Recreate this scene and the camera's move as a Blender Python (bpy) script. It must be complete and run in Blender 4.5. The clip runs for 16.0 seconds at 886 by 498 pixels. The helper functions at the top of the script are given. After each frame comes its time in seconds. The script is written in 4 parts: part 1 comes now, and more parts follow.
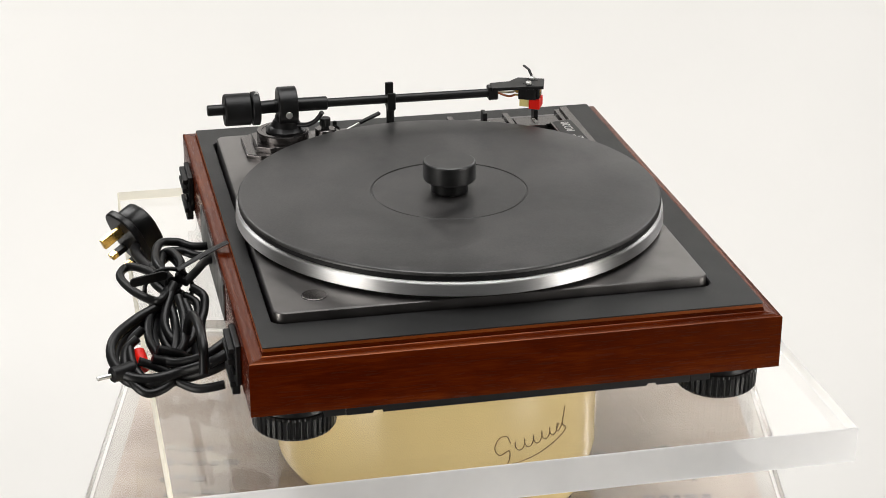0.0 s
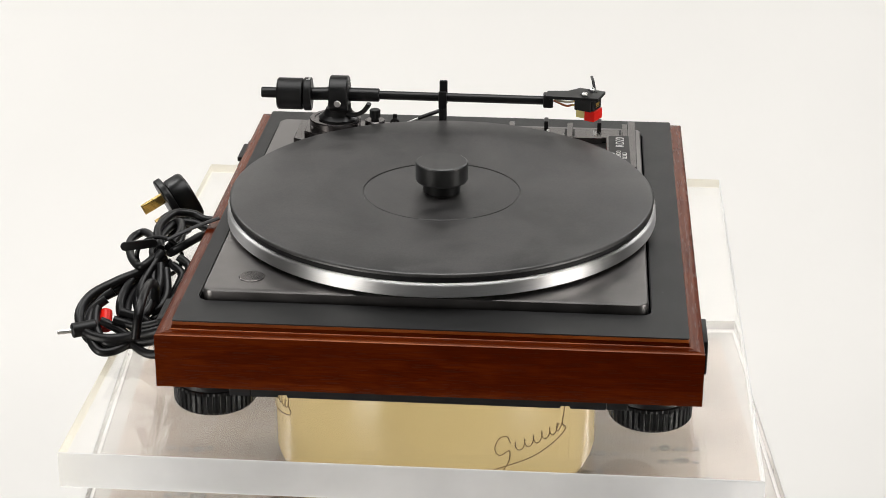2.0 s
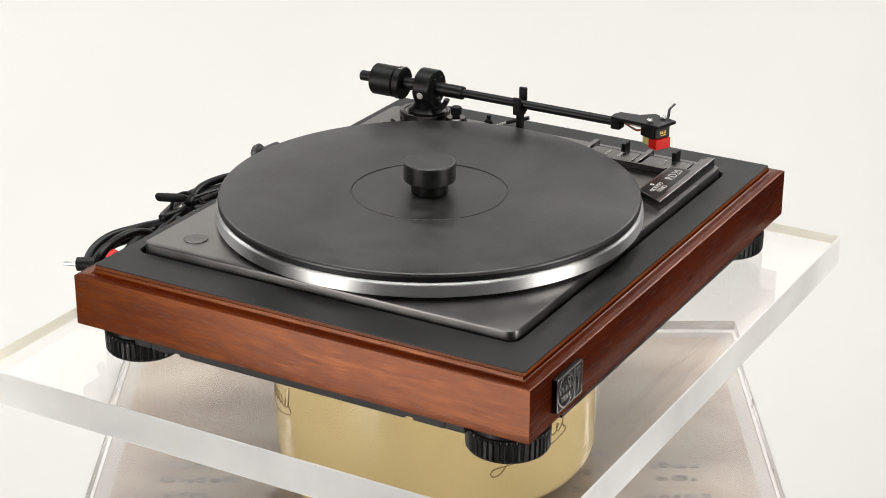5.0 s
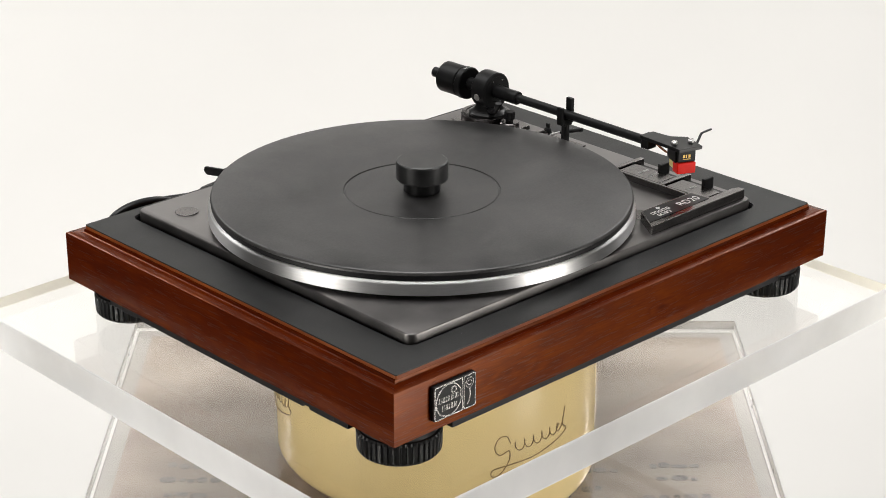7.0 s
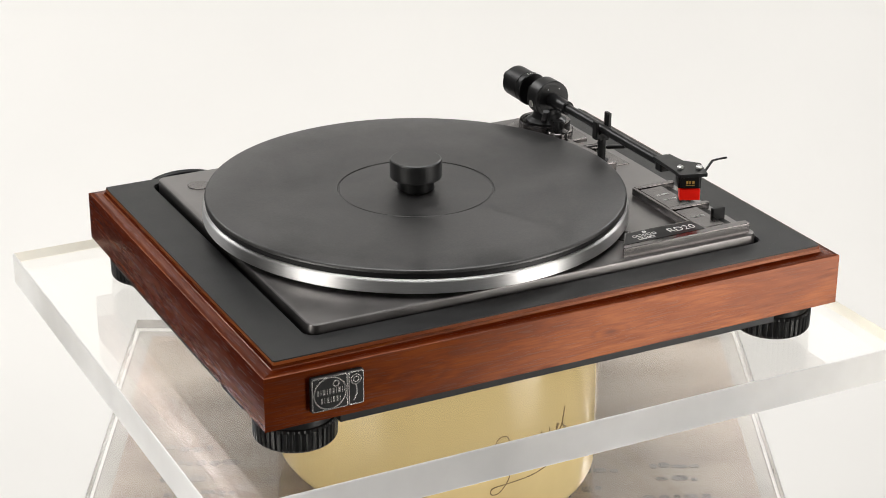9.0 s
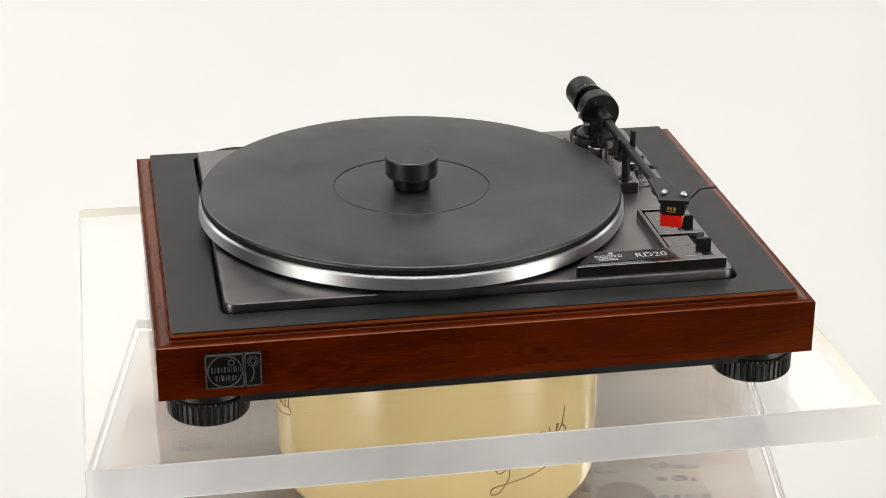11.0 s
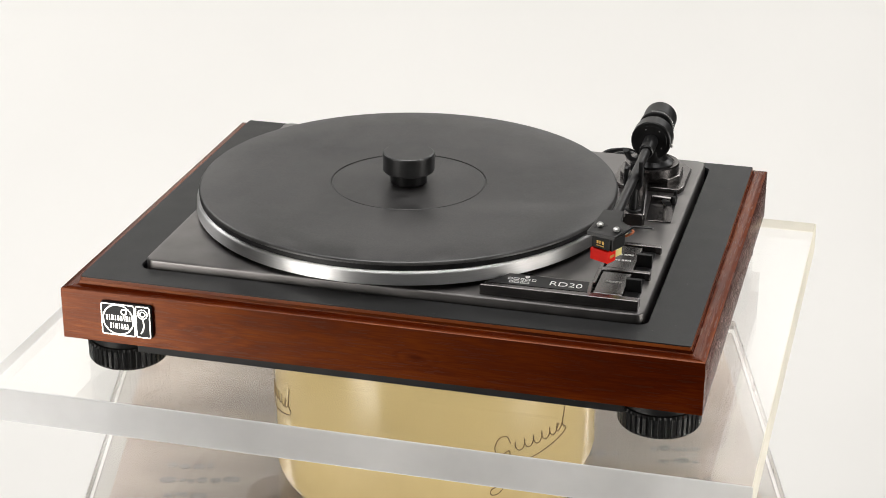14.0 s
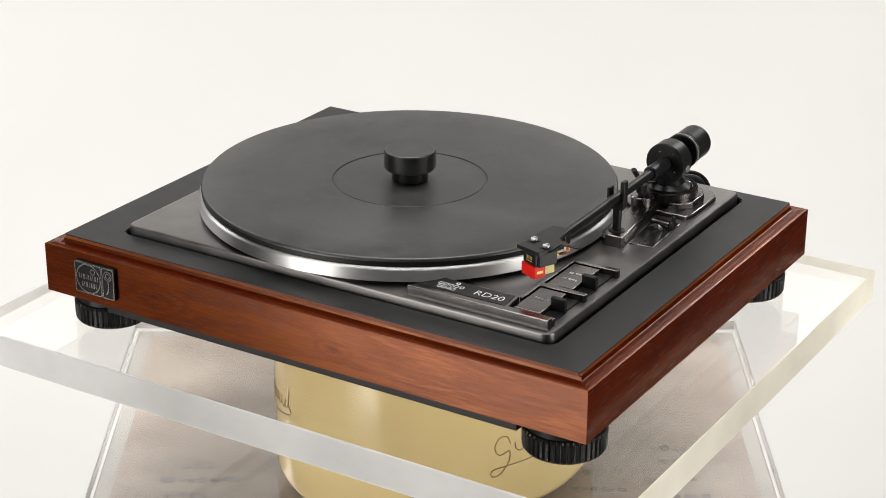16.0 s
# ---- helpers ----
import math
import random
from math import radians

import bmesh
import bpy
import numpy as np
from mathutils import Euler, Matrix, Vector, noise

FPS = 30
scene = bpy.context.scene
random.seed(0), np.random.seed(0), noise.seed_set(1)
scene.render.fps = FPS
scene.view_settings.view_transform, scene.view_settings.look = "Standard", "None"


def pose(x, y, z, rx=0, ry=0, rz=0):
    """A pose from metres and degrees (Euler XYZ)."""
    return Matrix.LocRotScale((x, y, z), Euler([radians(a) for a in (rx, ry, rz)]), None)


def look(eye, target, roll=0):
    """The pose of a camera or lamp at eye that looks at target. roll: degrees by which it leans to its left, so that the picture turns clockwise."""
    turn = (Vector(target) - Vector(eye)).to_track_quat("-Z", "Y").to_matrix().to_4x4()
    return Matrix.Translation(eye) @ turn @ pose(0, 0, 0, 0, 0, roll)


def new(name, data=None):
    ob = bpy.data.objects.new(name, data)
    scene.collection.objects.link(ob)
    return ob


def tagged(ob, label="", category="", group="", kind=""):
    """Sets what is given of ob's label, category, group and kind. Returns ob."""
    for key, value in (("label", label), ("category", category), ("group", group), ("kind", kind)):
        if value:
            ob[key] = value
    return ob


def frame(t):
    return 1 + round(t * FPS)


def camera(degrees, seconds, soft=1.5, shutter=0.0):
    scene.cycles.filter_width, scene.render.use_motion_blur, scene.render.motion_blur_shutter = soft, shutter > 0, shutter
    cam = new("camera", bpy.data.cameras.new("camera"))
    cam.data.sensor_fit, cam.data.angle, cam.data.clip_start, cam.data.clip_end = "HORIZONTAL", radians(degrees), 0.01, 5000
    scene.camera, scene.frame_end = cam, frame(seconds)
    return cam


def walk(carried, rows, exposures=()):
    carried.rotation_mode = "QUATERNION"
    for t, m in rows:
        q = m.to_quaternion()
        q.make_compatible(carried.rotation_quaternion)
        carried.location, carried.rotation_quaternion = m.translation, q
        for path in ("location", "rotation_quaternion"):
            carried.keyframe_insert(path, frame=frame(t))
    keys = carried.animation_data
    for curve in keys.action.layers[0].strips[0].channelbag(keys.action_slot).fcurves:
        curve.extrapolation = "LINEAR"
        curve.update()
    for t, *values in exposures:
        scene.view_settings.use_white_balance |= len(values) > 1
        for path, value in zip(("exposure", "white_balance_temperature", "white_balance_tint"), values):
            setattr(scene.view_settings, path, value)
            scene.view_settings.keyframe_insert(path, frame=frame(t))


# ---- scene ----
cam = camera(25.644, 16.0, soft=0.9)
EYE = pose(0, -1.3064, 0.5909, 90 - 22.9823, 0, -0.2189) @ pose(0, 0, 0, 0, 0, 0.2207)
walk(cam, [(0, EYE), (16.0, EYE)])

# ---------------------------------------------------------------- light
scene.view_settings.exposure = 0.0
world = bpy.data.worlds.new("studio")
scene.world = world
world.use_nodes = True
world.node_tree.nodes["Background"].inputs[0].default_value = (1.0, 0.98, 0.955, 1)
world.node_tree.nodes["Background"].inputs[1].default_value = 0.10


WARM = (1, 0.965, 0.915)
PALE = (1, 0.988, 0.975)


def softbox(name, eye, target, w, h, watts, colour=(1, 0.97, 0.93)):
    d = bpy.data.lights.new(name, "AREA")
    d.shape, d.size, d.size_y, d.energy, d.color = "RECTANGLE", w, h, watts, colour
    o = new(name, d)
    o.matrix_world = look(eye, target)
    return o


softbox("softbox_left", (-1.41, -1.18, -0.15), (0, 0, -0.1), 0.70, 1.9, 12.6, WARM).data.spread = radians(120)
softbox("softbox_right", (1.64, -0.84, -0.15), (0, 0, -0.1), 0.72, 1.9, 13.2, WARM).data.spread = radians(115)
softbox("softbox_top", (0.0, 0.10, 1.75), (0, 0.02, 0), 1.6, 1.4, 13, PALE).data.spread = radians(100)
softbox("cove_light_left", (-2.4, 2.5, 2.2), (-0.9, 4.3, -0.6), 1.2, 1.2, 98, PALE)
softbox("cove_light_right", (2.2, 2.9, 2.2), (0.6, 4.4, -0.5), 1.2, 1.2, 89, PALE)


# ---------------------------------------------------------------- materials
def mat(name, colour, rough=0.5, metal=0.0, vary=0.15, scale=60.0, bump=0.0, bump_scale=400.0, coat=0.0, stretch=(1, 1, 1),
        rough_vary=0.08, second=None, specular=0.5):
    m = bpy.data.materials.new(name)
    m.use_nodes = True
    t = m.node_tree
    b = t.nodes["Principled BSDF"]
    co = t.nodes.new("ShaderNodeTexCoord")
    mp = t.nodes.new("ShaderNodeMapping")
    mp.inputs["Scale"].default_value = stretch
    t.links.new(co.outputs["Object"], mp.inputs[0])
    n1 = t.nodes.new("ShaderNodeTexNoise")
    n1.inputs["Scale"].default_value, n1.inputs["Detail"].default_value = scale, 6
    n2 = t.nodes.new("ShaderNodeTexNoise")
    n2.inputs["Scale"].default_value, n2.inputs["Detail"].default_value = bump_scale, 4
    for n in (n1, n2):
        t.links.new(mp.outputs[0], n.inputs["Vector"])
    r = t.nodes.new("ShaderNodeValToRGB")
    c2 = second or tuple(c * (1 - 2 * vary) for c in colour)
    c1 = tuple(min(1, c * (1 + vary)) for c in colour)
    r.color_ramp.elements[0].color, r.color_ramp.elements[1].color = (*c2, 1), (*c1, 1)
    r.color_ramp.elements[0].position, r.color_ramp.elements[1].position = 0.3, 0.7
    t.links.new(n1.outputs[0], r.inputs[0])
    t.links.new(r.outputs[0], b.inputs["Base Color"])
    q = t.nodes.new("ShaderNodeMapRange")
    q.inputs[3].default_value, q.inputs[4].default_value = max(0.02, rough - rough_vary), min(1, rough + rough_vary)
    t.links.new(n1.outputs[0], q.inputs[0])
    t.links.new(q.outputs[0], b.inputs["Roughness"])
    b.inputs["Metallic"].default_value = metal
    b.inputs["Coat Weight"].default_value, b.inputs["Coat Roughness"].default_value = coat, 0.22
    b.inputs["Specular IOR Level"].default_value = specular
    if bump:
        k = t.nodes.new("ShaderNodeBump")
        k.inputs["Strength"].default_value, k.inputs["Distance"].default_value = bump, 0.0006
        t.links.new(n2.outputs[0], k.inputs["Height"])
        t.links.new(k.outputs[0], b.inputs["Normal"])
    return m


def wood_mat(name, along, dark, mid, light, rough=0.20, knots=()):
    """Lacquered veneer: slow rings that wander, short fine pores along the grain, a few knots."""
    m = bpy.data.materials.new(name)
    m.use_nodes = True
    t = m.node_tree
    b = t.nodes["Principled BSDF"]
    co = t.nodes.new("ShaderNodeTexCoord")

    def calc(kind, x, y=None, z=None):
        n = t.nodes.new("ShaderNodeMath")
        n.operation = kind
        for i, v in enumerate((x, y, z)):
            if v is None:
                continue
            if isinstance(v, (int, float)):
                n.inputs[i].default_value = v
            else:
                t.links.new(v, n.inputs[i])
        return n.outputs[0]

    def grain(squeeze, scale, detail, warp=0.0):
        mp = t.nodes.new("ShaderNodeMapping")
        mp.inputs["Scale"].default_value = tuple(squeeze if a == along else 1.0 for a in "xyz")
        t.links.new(co.outputs["Object"], mp.inputs[0])
        n = t.nodes.new("ShaderNodeTexNoise")
        n.inputs["Scale"].default_value, n.inputs["Detail"].default_value, n.inputs["Distortion"].default_value = scale, detail, warp
        t.links.new(mp.outputs[0], n.inputs["Vector"])
        return n.outputs[0]

    def span(v, lo, hi, a, z):
        q = t.nodes.new("ShaderNodeMapRange")
        for i, k in enumerate((lo, hi, a, z)):
            q.inputs[i + 1].default_value = k
        t.links.new(v, q.inputs[0])
        return q.outputs[0]

    big, fine, cloud = grain(0.14, 30, 3, 1.2), grain(0.07, 760, 4), grain(0.5, 17, 3)
    swirl, core = None, None
    for place, reach in knots:
        sub = t.nodes.new("ShaderNodeVectorMath")
        sub.operation = "SUBTRACT"
        sub.inputs[1].default_value = place
        t.links.new(co.outputs["Object"], sub.inputs[0])
        mul = t.nodes.new("ShaderNodeVectorMath")
        mul.operation = "MULTIPLY"
        mul.inputs[1].default_value = (0.42, 1, 1)
        t.links.new(sub.outputs[0], mul.inputs[0])
        far = t.nodes.new("ShaderNodeVectorMath")
        far.operation = "LENGTH"
        t.links.new(mul.outputs[0], far.inputs[0])
        near = span(far.outputs["Value"], 0, reach, 0.34, 0)
        dot = span(far.outputs["Value"], 0.0004, 0.0020, 0.22, 0)
        swirl = near if swirl is None else calc("ADD", swirl, near)
        core = dot if core is None else calc("ADD", core, dot)
    ring = big if swirl is None else calc("ADD", big, swirl)
    rings = span(calc("SINE", calc("MULTIPLY", ring, 34)), -1, 1, 0, 0.085)
    tone = calc("MULTIPLY_ADD", big, 0.30, rings)
    tone = calc("MULTIPLY_ADD", cloud, 0.34, tone)
    tone = calc("MULTIPLY_ADD", fine, 0.52, tone)
    if core is not None:
        tone = calc("SUBTRACT", tone, core)
    r = t.nodes.new("ShaderNodeValToRGB")
    e = r.color_ramp.elements
    e[0].position, e[0].color = 0.44, (*dark, 1)
    e[1].position, e[1].color = 0.80, (*light, 1)
    x = e.new(0.62)
    x.color = (*mid, 1)
    t.links.new(tone, r.inputs[0])
    t.links.new(r.outputs[0], b.inputs["Base Color"])
    t.links.new(span(fine, 0.35, 0.65, rough + 0.10, rough - 0.04), b.inputs["Roughness"])
    b.inputs["Specular IOR Level"].default_value = 0.18
    k = t.nodes.new("ShaderNodeBump")
    k.inputs["Strength"].default_value, k.inputs["Distance"].default_value = 0.13, 0.0004
    t.links.new(fine, k.inputs["Height"])
    t.links.new(k.outputs[0], b.inputs["Normal"])
    # sheen of the fibres under the lacquer: a tinted gloss
    gain = t.nodes.new("ShaderNodeMix")
    gain.data_type, gain.blend_type = "RGBA", "MULTIPLY"
    gain.inputs[0].default_value = 1.0
    gain.inputs[7].default_value = (9.5, 25.0, 42.0, 1)
    t.links.new(r.outputs[0], gain.inputs[6])
    sheen = t.nodes.new("ShaderNodeBsdfGlossy")
    sheen.inputs["Roughness"].default_value = 0.31
    t.links.new(gain.outputs[2], sheen.inputs["Color"])
    t.links.new(k.outputs[0], sheen.inputs["Normal"])
    both = t.nodes.new("ShaderNodeMixShader")
    both.inputs[0].default_value = 0.115
    t.links.new(b.outputs[0], both.inputs[1])
    t.links.new(sheen.outputs[0], both.inputs[2])
    t.links.new(both.outputs[0], t.nodes["Material Output"].inputs[0])
    return m


def clear_mat(name, tint=(0.985, 0.98, 0.965), rough=0.0):
    m = bpy.data.materials.new(name)
    m.use_nodes = True
    t = m.node_tree
    b = t.nodes["Principled BSDF"]
    b.inputs["Base Color"].default_value = (*tint, 1)
    b.inputs["Transmission Weight"].default_value, b.inputs["IOR"].default_value = 1, 1.49
    co = t.nodes.new("ShaderNodeTexCoord")
    n = t.nodes.new("ShaderNodeTexNoise")
    n.inputs["Scale"].default_value, n.inputs["Detail"].default_value = 18, 8
    t.links.new(co.outputs["Object"], n.inputs["Vector"])
    q = t.nodes.new("ShaderNodeMapRange")
    q.inputs[1].default_value, q.inputs[2].default_value = 0.45, 0.75
    q.inputs[3].default_value, q.inputs[4].default_value = rough, rough + 0.03
    t.links.new(n.outputs[0], q.inputs[0])
    t.links.new(q.outputs[0], b.inputs["Roughness"])
    return m


def dusty_mat(name, clean, dust):
    """Satin rubber with smudged patches of dust and fine specks."""
    m = bpy.data.materials.new(name)
    m.use_nodes = True
    t = m.node_tree
    b = t.nodes["Principled BSDF"]
    co = t.nodes.new("ShaderNodeTexCoord")
    noises = []
    for scale, detail, warp in ((11, 6, 0.8), (70, 7, 0.3), (900, 4, 0.0)):
        n = t.nodes.new("ShaderNodeTexNoise")
        n.inputs["Scale"].default_value, n.inputs["Detail"].default_value, n.inputs["Distortion"].default_value = scale, detail, warp
        t.links.new(co.outputs["Object"], n.inputs["Vector"])
        noises.append(n)
    a = t.nodes.new("ShaderNodeMath")
    a.operation = "MULTIPLY_ADD"
    a.inputs[1].default_value = 0.62
    t.links.new(noises[1].outputs[0], a.inputs[0])
    a2 = t.nodes.new("ShaderNodeMath")
    a2.operation = "MULTIPLY_ADD"
    a2.inputs[1].default_value, a2.inputs[2].default_value = 0.8, -0.21
    t.links.new(noises[0].outputs[0], a2.inputs[0])
    t.links.new(a2.outputs[0], a.inputs[2])
    a3 = t.nodes.new("ShaderNodeMath")
    a3.operation = "MULTIPLY_ADD"
    a3.inputs[1].default_value = 0.5
    t.links.new(noises[2].outputs[0], a3.inputs[0])
    t.links.new(a.outputs[0], a3.inputs[2])
    less = t.nodes.new("ShaderNodeMath")
    less.operation = "SUBTRACT"
    less.inputs[1].default_value = 0.25
    t.links.new(a3.outputs[0], less.inputs[0])
    a = less
    r = t.nodes.new("ShaderNodeValToRGB")
    r.color_ramp.elements[0].position, r.color_ramp.elements[0].color = 0.36, (*clean, 1)
    r.color_ramp.elements[1].position, r.color_ramp.elements[1].color = 0.66, (*dust, 1)
    t.links.new(a.outputs[0], r.inputs[0])
    t.links.new(r.outputs[0], b.inputs["Base Color"])
    q = t.nodes.new("ShaderNodeMapRange")
    q.inputs[1].default_value, q.inputs[2].default_value, q.inputs[3].default_value, q.inputs[4].default_value = 0.3, 0.7, 0.36, 0.47
    t.links.new(noises[1].outputs[0], q.inputs[0])
    t.links.new(q.outputs[0], b.inputs["Roughness"])
    k = t.nodes.new("ShaderNodeBump")
    k.inputs["Strength"].default_value, k.inputs["Distance"].default_value = 0.14, 0.0005
    b.inputs["Specular IOR Level"].default_value = 0.72
    t.links.new(noises[2].outputs[0], k.inputs["Height"])
    t.links.new(k.outputs[0], b.inputs["Normal"])
    return m


DARK, MID, LIGHT = (0.034, 0.0029, 0.0002), (0.054, 0.0050, 0.0003), (0.084, 0.0095, 0.0007)
WOOD_X = wood_mat("walnut_along_front", "x", DARK, MID, LIGHT, knots=(((-0.112, -0.184, 0.0420), 0.012), ((0.036, -0.184, 0.0405), 0.007)))
WOOD_Y = wood_mat("walnut_along_side", "y", DARK, MID, LIGHT)
WOOD_EDGE = mat("orange_veneer_edge", (0.235, 0.058, 0.0085), 0.36, vary=0.15, scale=25, second=(0.15, 0.030, 0.004), bump=0.05, specular=0.4)
VINYL = mat("black_vinyl", (0.0062, 0.0063, 0.0065), 0.46, vary=0.12, scale=45, bump=0.10, bump_scale=2500)
GUNMETAL = mat("gunmetal_paint", (0.178, 0.167, 0.164), 0.25, metal=1.0, vary=0.08, scale=60, rough_vary=0.05)
PLATE = mat("pale_gunmetal_paint", (0.228, 0.217, 0.213), 0.35, metal=1.0, vary=0.07, scale=45, rough_vary=0.06)
RUBBER = dusty_mat("platter_mat_rubber", (0.0070, 0.0066, 0.0065), (0.0400, 0.0380, 0.0372))
CHROME = mat("turned_aluminium", (0.74, 0.735, 0.73), 0.48, metal=1.0, vary=0.03, scale=900, stretch=(0.1, 0.1, 1), rough_vary=0.03)
tn = CHROME.node_tree.nodes.new("ShaderNodeTangent")
tn.direction_type, tn.axis = "RADIAL", "Z"
CHROME.node_tree.links.new(tn.outputs[0], CHROME.node_tree.nodes["Principled BSDF"].inputs["Tangent"])
CHROME.node_tree.nodes["Principled BSDF"].inputs["Anisotropic"].default_value = 0.9
CHROME.node_tree.nodes["Principled BSDF"].inputs["Anisotropic Rotation"].default_value = 0.25
BLACK = mat("black_plastic", (0.0055, 0.0055, 0.0058), 0.42, vary=0.2, scale=80, bump=0.04, specular=0.3)
CLAMP_BLACK = mat("scuffed_black_anodising", (0.013, 0.0132, 0.0136), 0.38, vary=0.4, scale=70, rough_vary=0.14, specular=0.7)
BLACK_GLOSS = mat("black_gloss_plastic", (0.0039, 0.0039, 0.0041), 0.36, vary=0.2, scale=60, specular=0.3)
BLACK_METAL = mat("black_anodised_metal", (0.0077, 0.0077, 0.0080), 0.36, vary=0.15, scale=120, specular=0.3)
CABLE = mat("black_cable_rubber", (0.0060, 0.0060, 0.0063), 0.38, vary=0.2, scale=90, bump=0.05, specular=0.3)
STEEL = mat("bright_steel", (0.88, 0.87, 0.85), 0.36, metal=1.0, vary=0.05)
BRASS = mat("brass_pin", (0.78, 0.55, 0.20), 0.26, metal=1.0, vary=0.08)
RED = mat("red_plastic", (0.78, 0.012, 0.005), 0.35, vary=0.05, scale=120, specular=0.25)
CREAM_PL = mat("pale_yellow_plastic", (0.84, 0.73, 0.28), 0.4, vary=0.08)
GOLD = mat("gold_print", (0.72, 0.46, 0.12), 0.35, metal=0.6, vary=0.05)
SILVER = mat("silver_print", (0.72, 0.71, 0.69), 0.2, metal=0.95, vary=0.05)
WHITE_PRINT = mat("white_print", (0.78, 0.78, 0.76), 0.5, vary=0.04)
ENAMEL = mat("cream_enamel", (0.74, 0.585, 0.285), 0.16, vary=0.04, scale=14, coat=0.5, second=(0.67, 0.52, 0.245))
BROWN_PRINT = mat("brown_gold_print", (0.26, 0.175, 0.07), 0.45, vary=0.2, scale=200)
COPPER = mat("orange_wire", (0.45, 0.12, 0.04), 0.4)
WHITE_WIRE = mat("pale_wire", (0.62, 0.56, 0.42), 0.45)
WORN = mat("worn_grey_label", (0.16, 0.16, 0.155), 0.5, vary=0.45, scale=70, second=(0.02, 0.02, 0.02))
PLINTH = mat("stained_grey_brown_board", (0.34, 0.28, 0.235), 0.6, vary=0.08, scale=19, second=(0.165, 0.117, 0.088), stretch=(0.55, 1, 1))
PLINTH_SIDE = mat("pale_grey_board", (0.33, 0.31, 0.29), 0.55, vary=0.06, scale=12)
PLINTH_DARK = mat("faded_ink", (0.20, 0.178, 0.165), 0.6, vary=0.35, scale=90)
PAPER = mat("studio_paper", (0.86, 0.845, 0.815), 0.9, vary=0.01, scale=1.5, rough_vary=0.02)
FLOOR = mat("dark_studio_floor", (0.09, 0.085, 0.08), 0.6, vary=0.15, scale=3)
WALL = mat("dark_grey_studio_wall", (0.12, 0.118, 0.114), 0.8, vary=0.05, scale=2)
ACRYLIC = clear_mat("clear_acrylic")


def edge_mat(name, tint):
    """Polished acrylic edge: partly clear, partly milky, uneven along its length."""
    m = bpy.data.materials.new(name)
    m.use_nodes = True
    t = m.node_tree
    b = t.nodes["Principled BSDF"]
    b.inputs["Base Color"].default_value = (*tint, 1)
    b.inputs["Transmission Weight"].default_value, b.inputs["IOR"].default_value, b.inputs["Roughness"].default_value = 1, 1.49, 0.06
    milk = t.nodes.new("ShaderNodeBsdfTranslucent")
    milk.inputs[0].default_value = (*tint, 1)
    white = t.nodes.new("ShaderNodeBsdfDiffuse")
    white.inputs[0].default_value = (*(c * 0.93 for c in tint), 1)
    co = t.nodes.new("ShaderNodeTexCoord")
    n = t.nodes.new("ShaderNodeTexNoise")
    n.inputs["Scale"].default_value, n.inputs["Detail"].default_value = 9, 5
    t.links.new(co.outputs["Object"], n.inputs["Vector"])
    q = t.nodes.new("ShaderNodeMapRange")
    q.inputs[1].default_value, q.inputs[2].default_value, q.inputs[3].default_value, q.inputs[4].default_value = 0.32, 0.68, 0.74, 0.95
    t.links.new(n.outputs[0], q.inputs[0])
    soft, out = t.nodes.new("ShaderNodeMixShader"), t.nodes.new("ShaderNodeMixShader")
    t.links.new(white.outputs[0], soft.inputs[1])
    t.links.new(milk.outputs[0], soft.inputs[2])
    t.links.new(q.outputs[0], out.inputs[0])
    t.links.new(b.outputs[0], out.inputs[1])
    t.links.new(soft.outputs[0], out.inputs[2])
    t.links.new(out.outputs[0], t.nodes["Material Output"].inputs[0])
    return m


EDGE = edge_mat("polished_acrylic_edge", (0.965, 0.965, 0.96))
# yellow glow of light inside the far and right edges, put into the tint
EDGE_GLOW = edge_mat("yellow_glow_acrylic_edge", (0.97, 0.93, 0.80))
HAZE = mat("hazy_acrylic_edge", (0.60, 0.575, 0.55), 0.3, vary=0.05, scale=40)
HAZE.node_tree.nodes["Principled BSDF"].inputs["Transmission Weight"].default_value = 0.6
HAZE.node_tree.nodes["Principled BSDF"].inputs["IOR"].default_value = 1.49


# ---------------------------------------------------------------- mesh helpers
def part(name, bm, material, parent, label="", smooth=18):
    me = bpy.data.meshes.new(name)
    bmesh.ops.recalc_face_normals(bm, faces=bm.faces[:])
    bm.to_mesh(me)
    bm.free()
    me.materials.append(material)
    for p in me.polygons:
        p.use_smooth = True
    me.set_sharp_from_angle(angle=radians(smooth))
    o = new(name, me)
    o.parent = parent
    if label:
        o["label"] = label
    return o


def add(bm, other, m=None):
    """Join the bmesh other into bm."""
    me = bpy.data.meshes.new("tmp")
    if m is not None:
        other.transform(m)
    other.to_mesh(me)
    other.free()
    bm.from_mesh(me)
    bpy.data.meshes.remove(me)
    return bm


def bevelled(bm, r, seg=2, angle=30):
    if r:
        es = [e for e in bm.edges if len(e.link_faces) == 2 and e.calc_face_angle(0) > radians(angle)]
        bmesh.ops.bevel(bm, geom=es, offset=r, segments=seg, profile=0.5, affect="EDGES", clamp_overlap=True)
    return bm


def box(x0, x1, y0, y1, z0, z1, r=0.0008, seg=2):
    bm = bmesh.new()
    bmesh.ops.create_cube(bm, size=1)
    bm.transform(Matrix.Translation(((x0 + x1) / 2, (y0 + y1) / 2, (z0 + z1) / 2)) @ Matrix.Diagonal((x1 - x0, y1 - y0, z1 - z0, 1)))
    return bevelled(bm, r, seg)


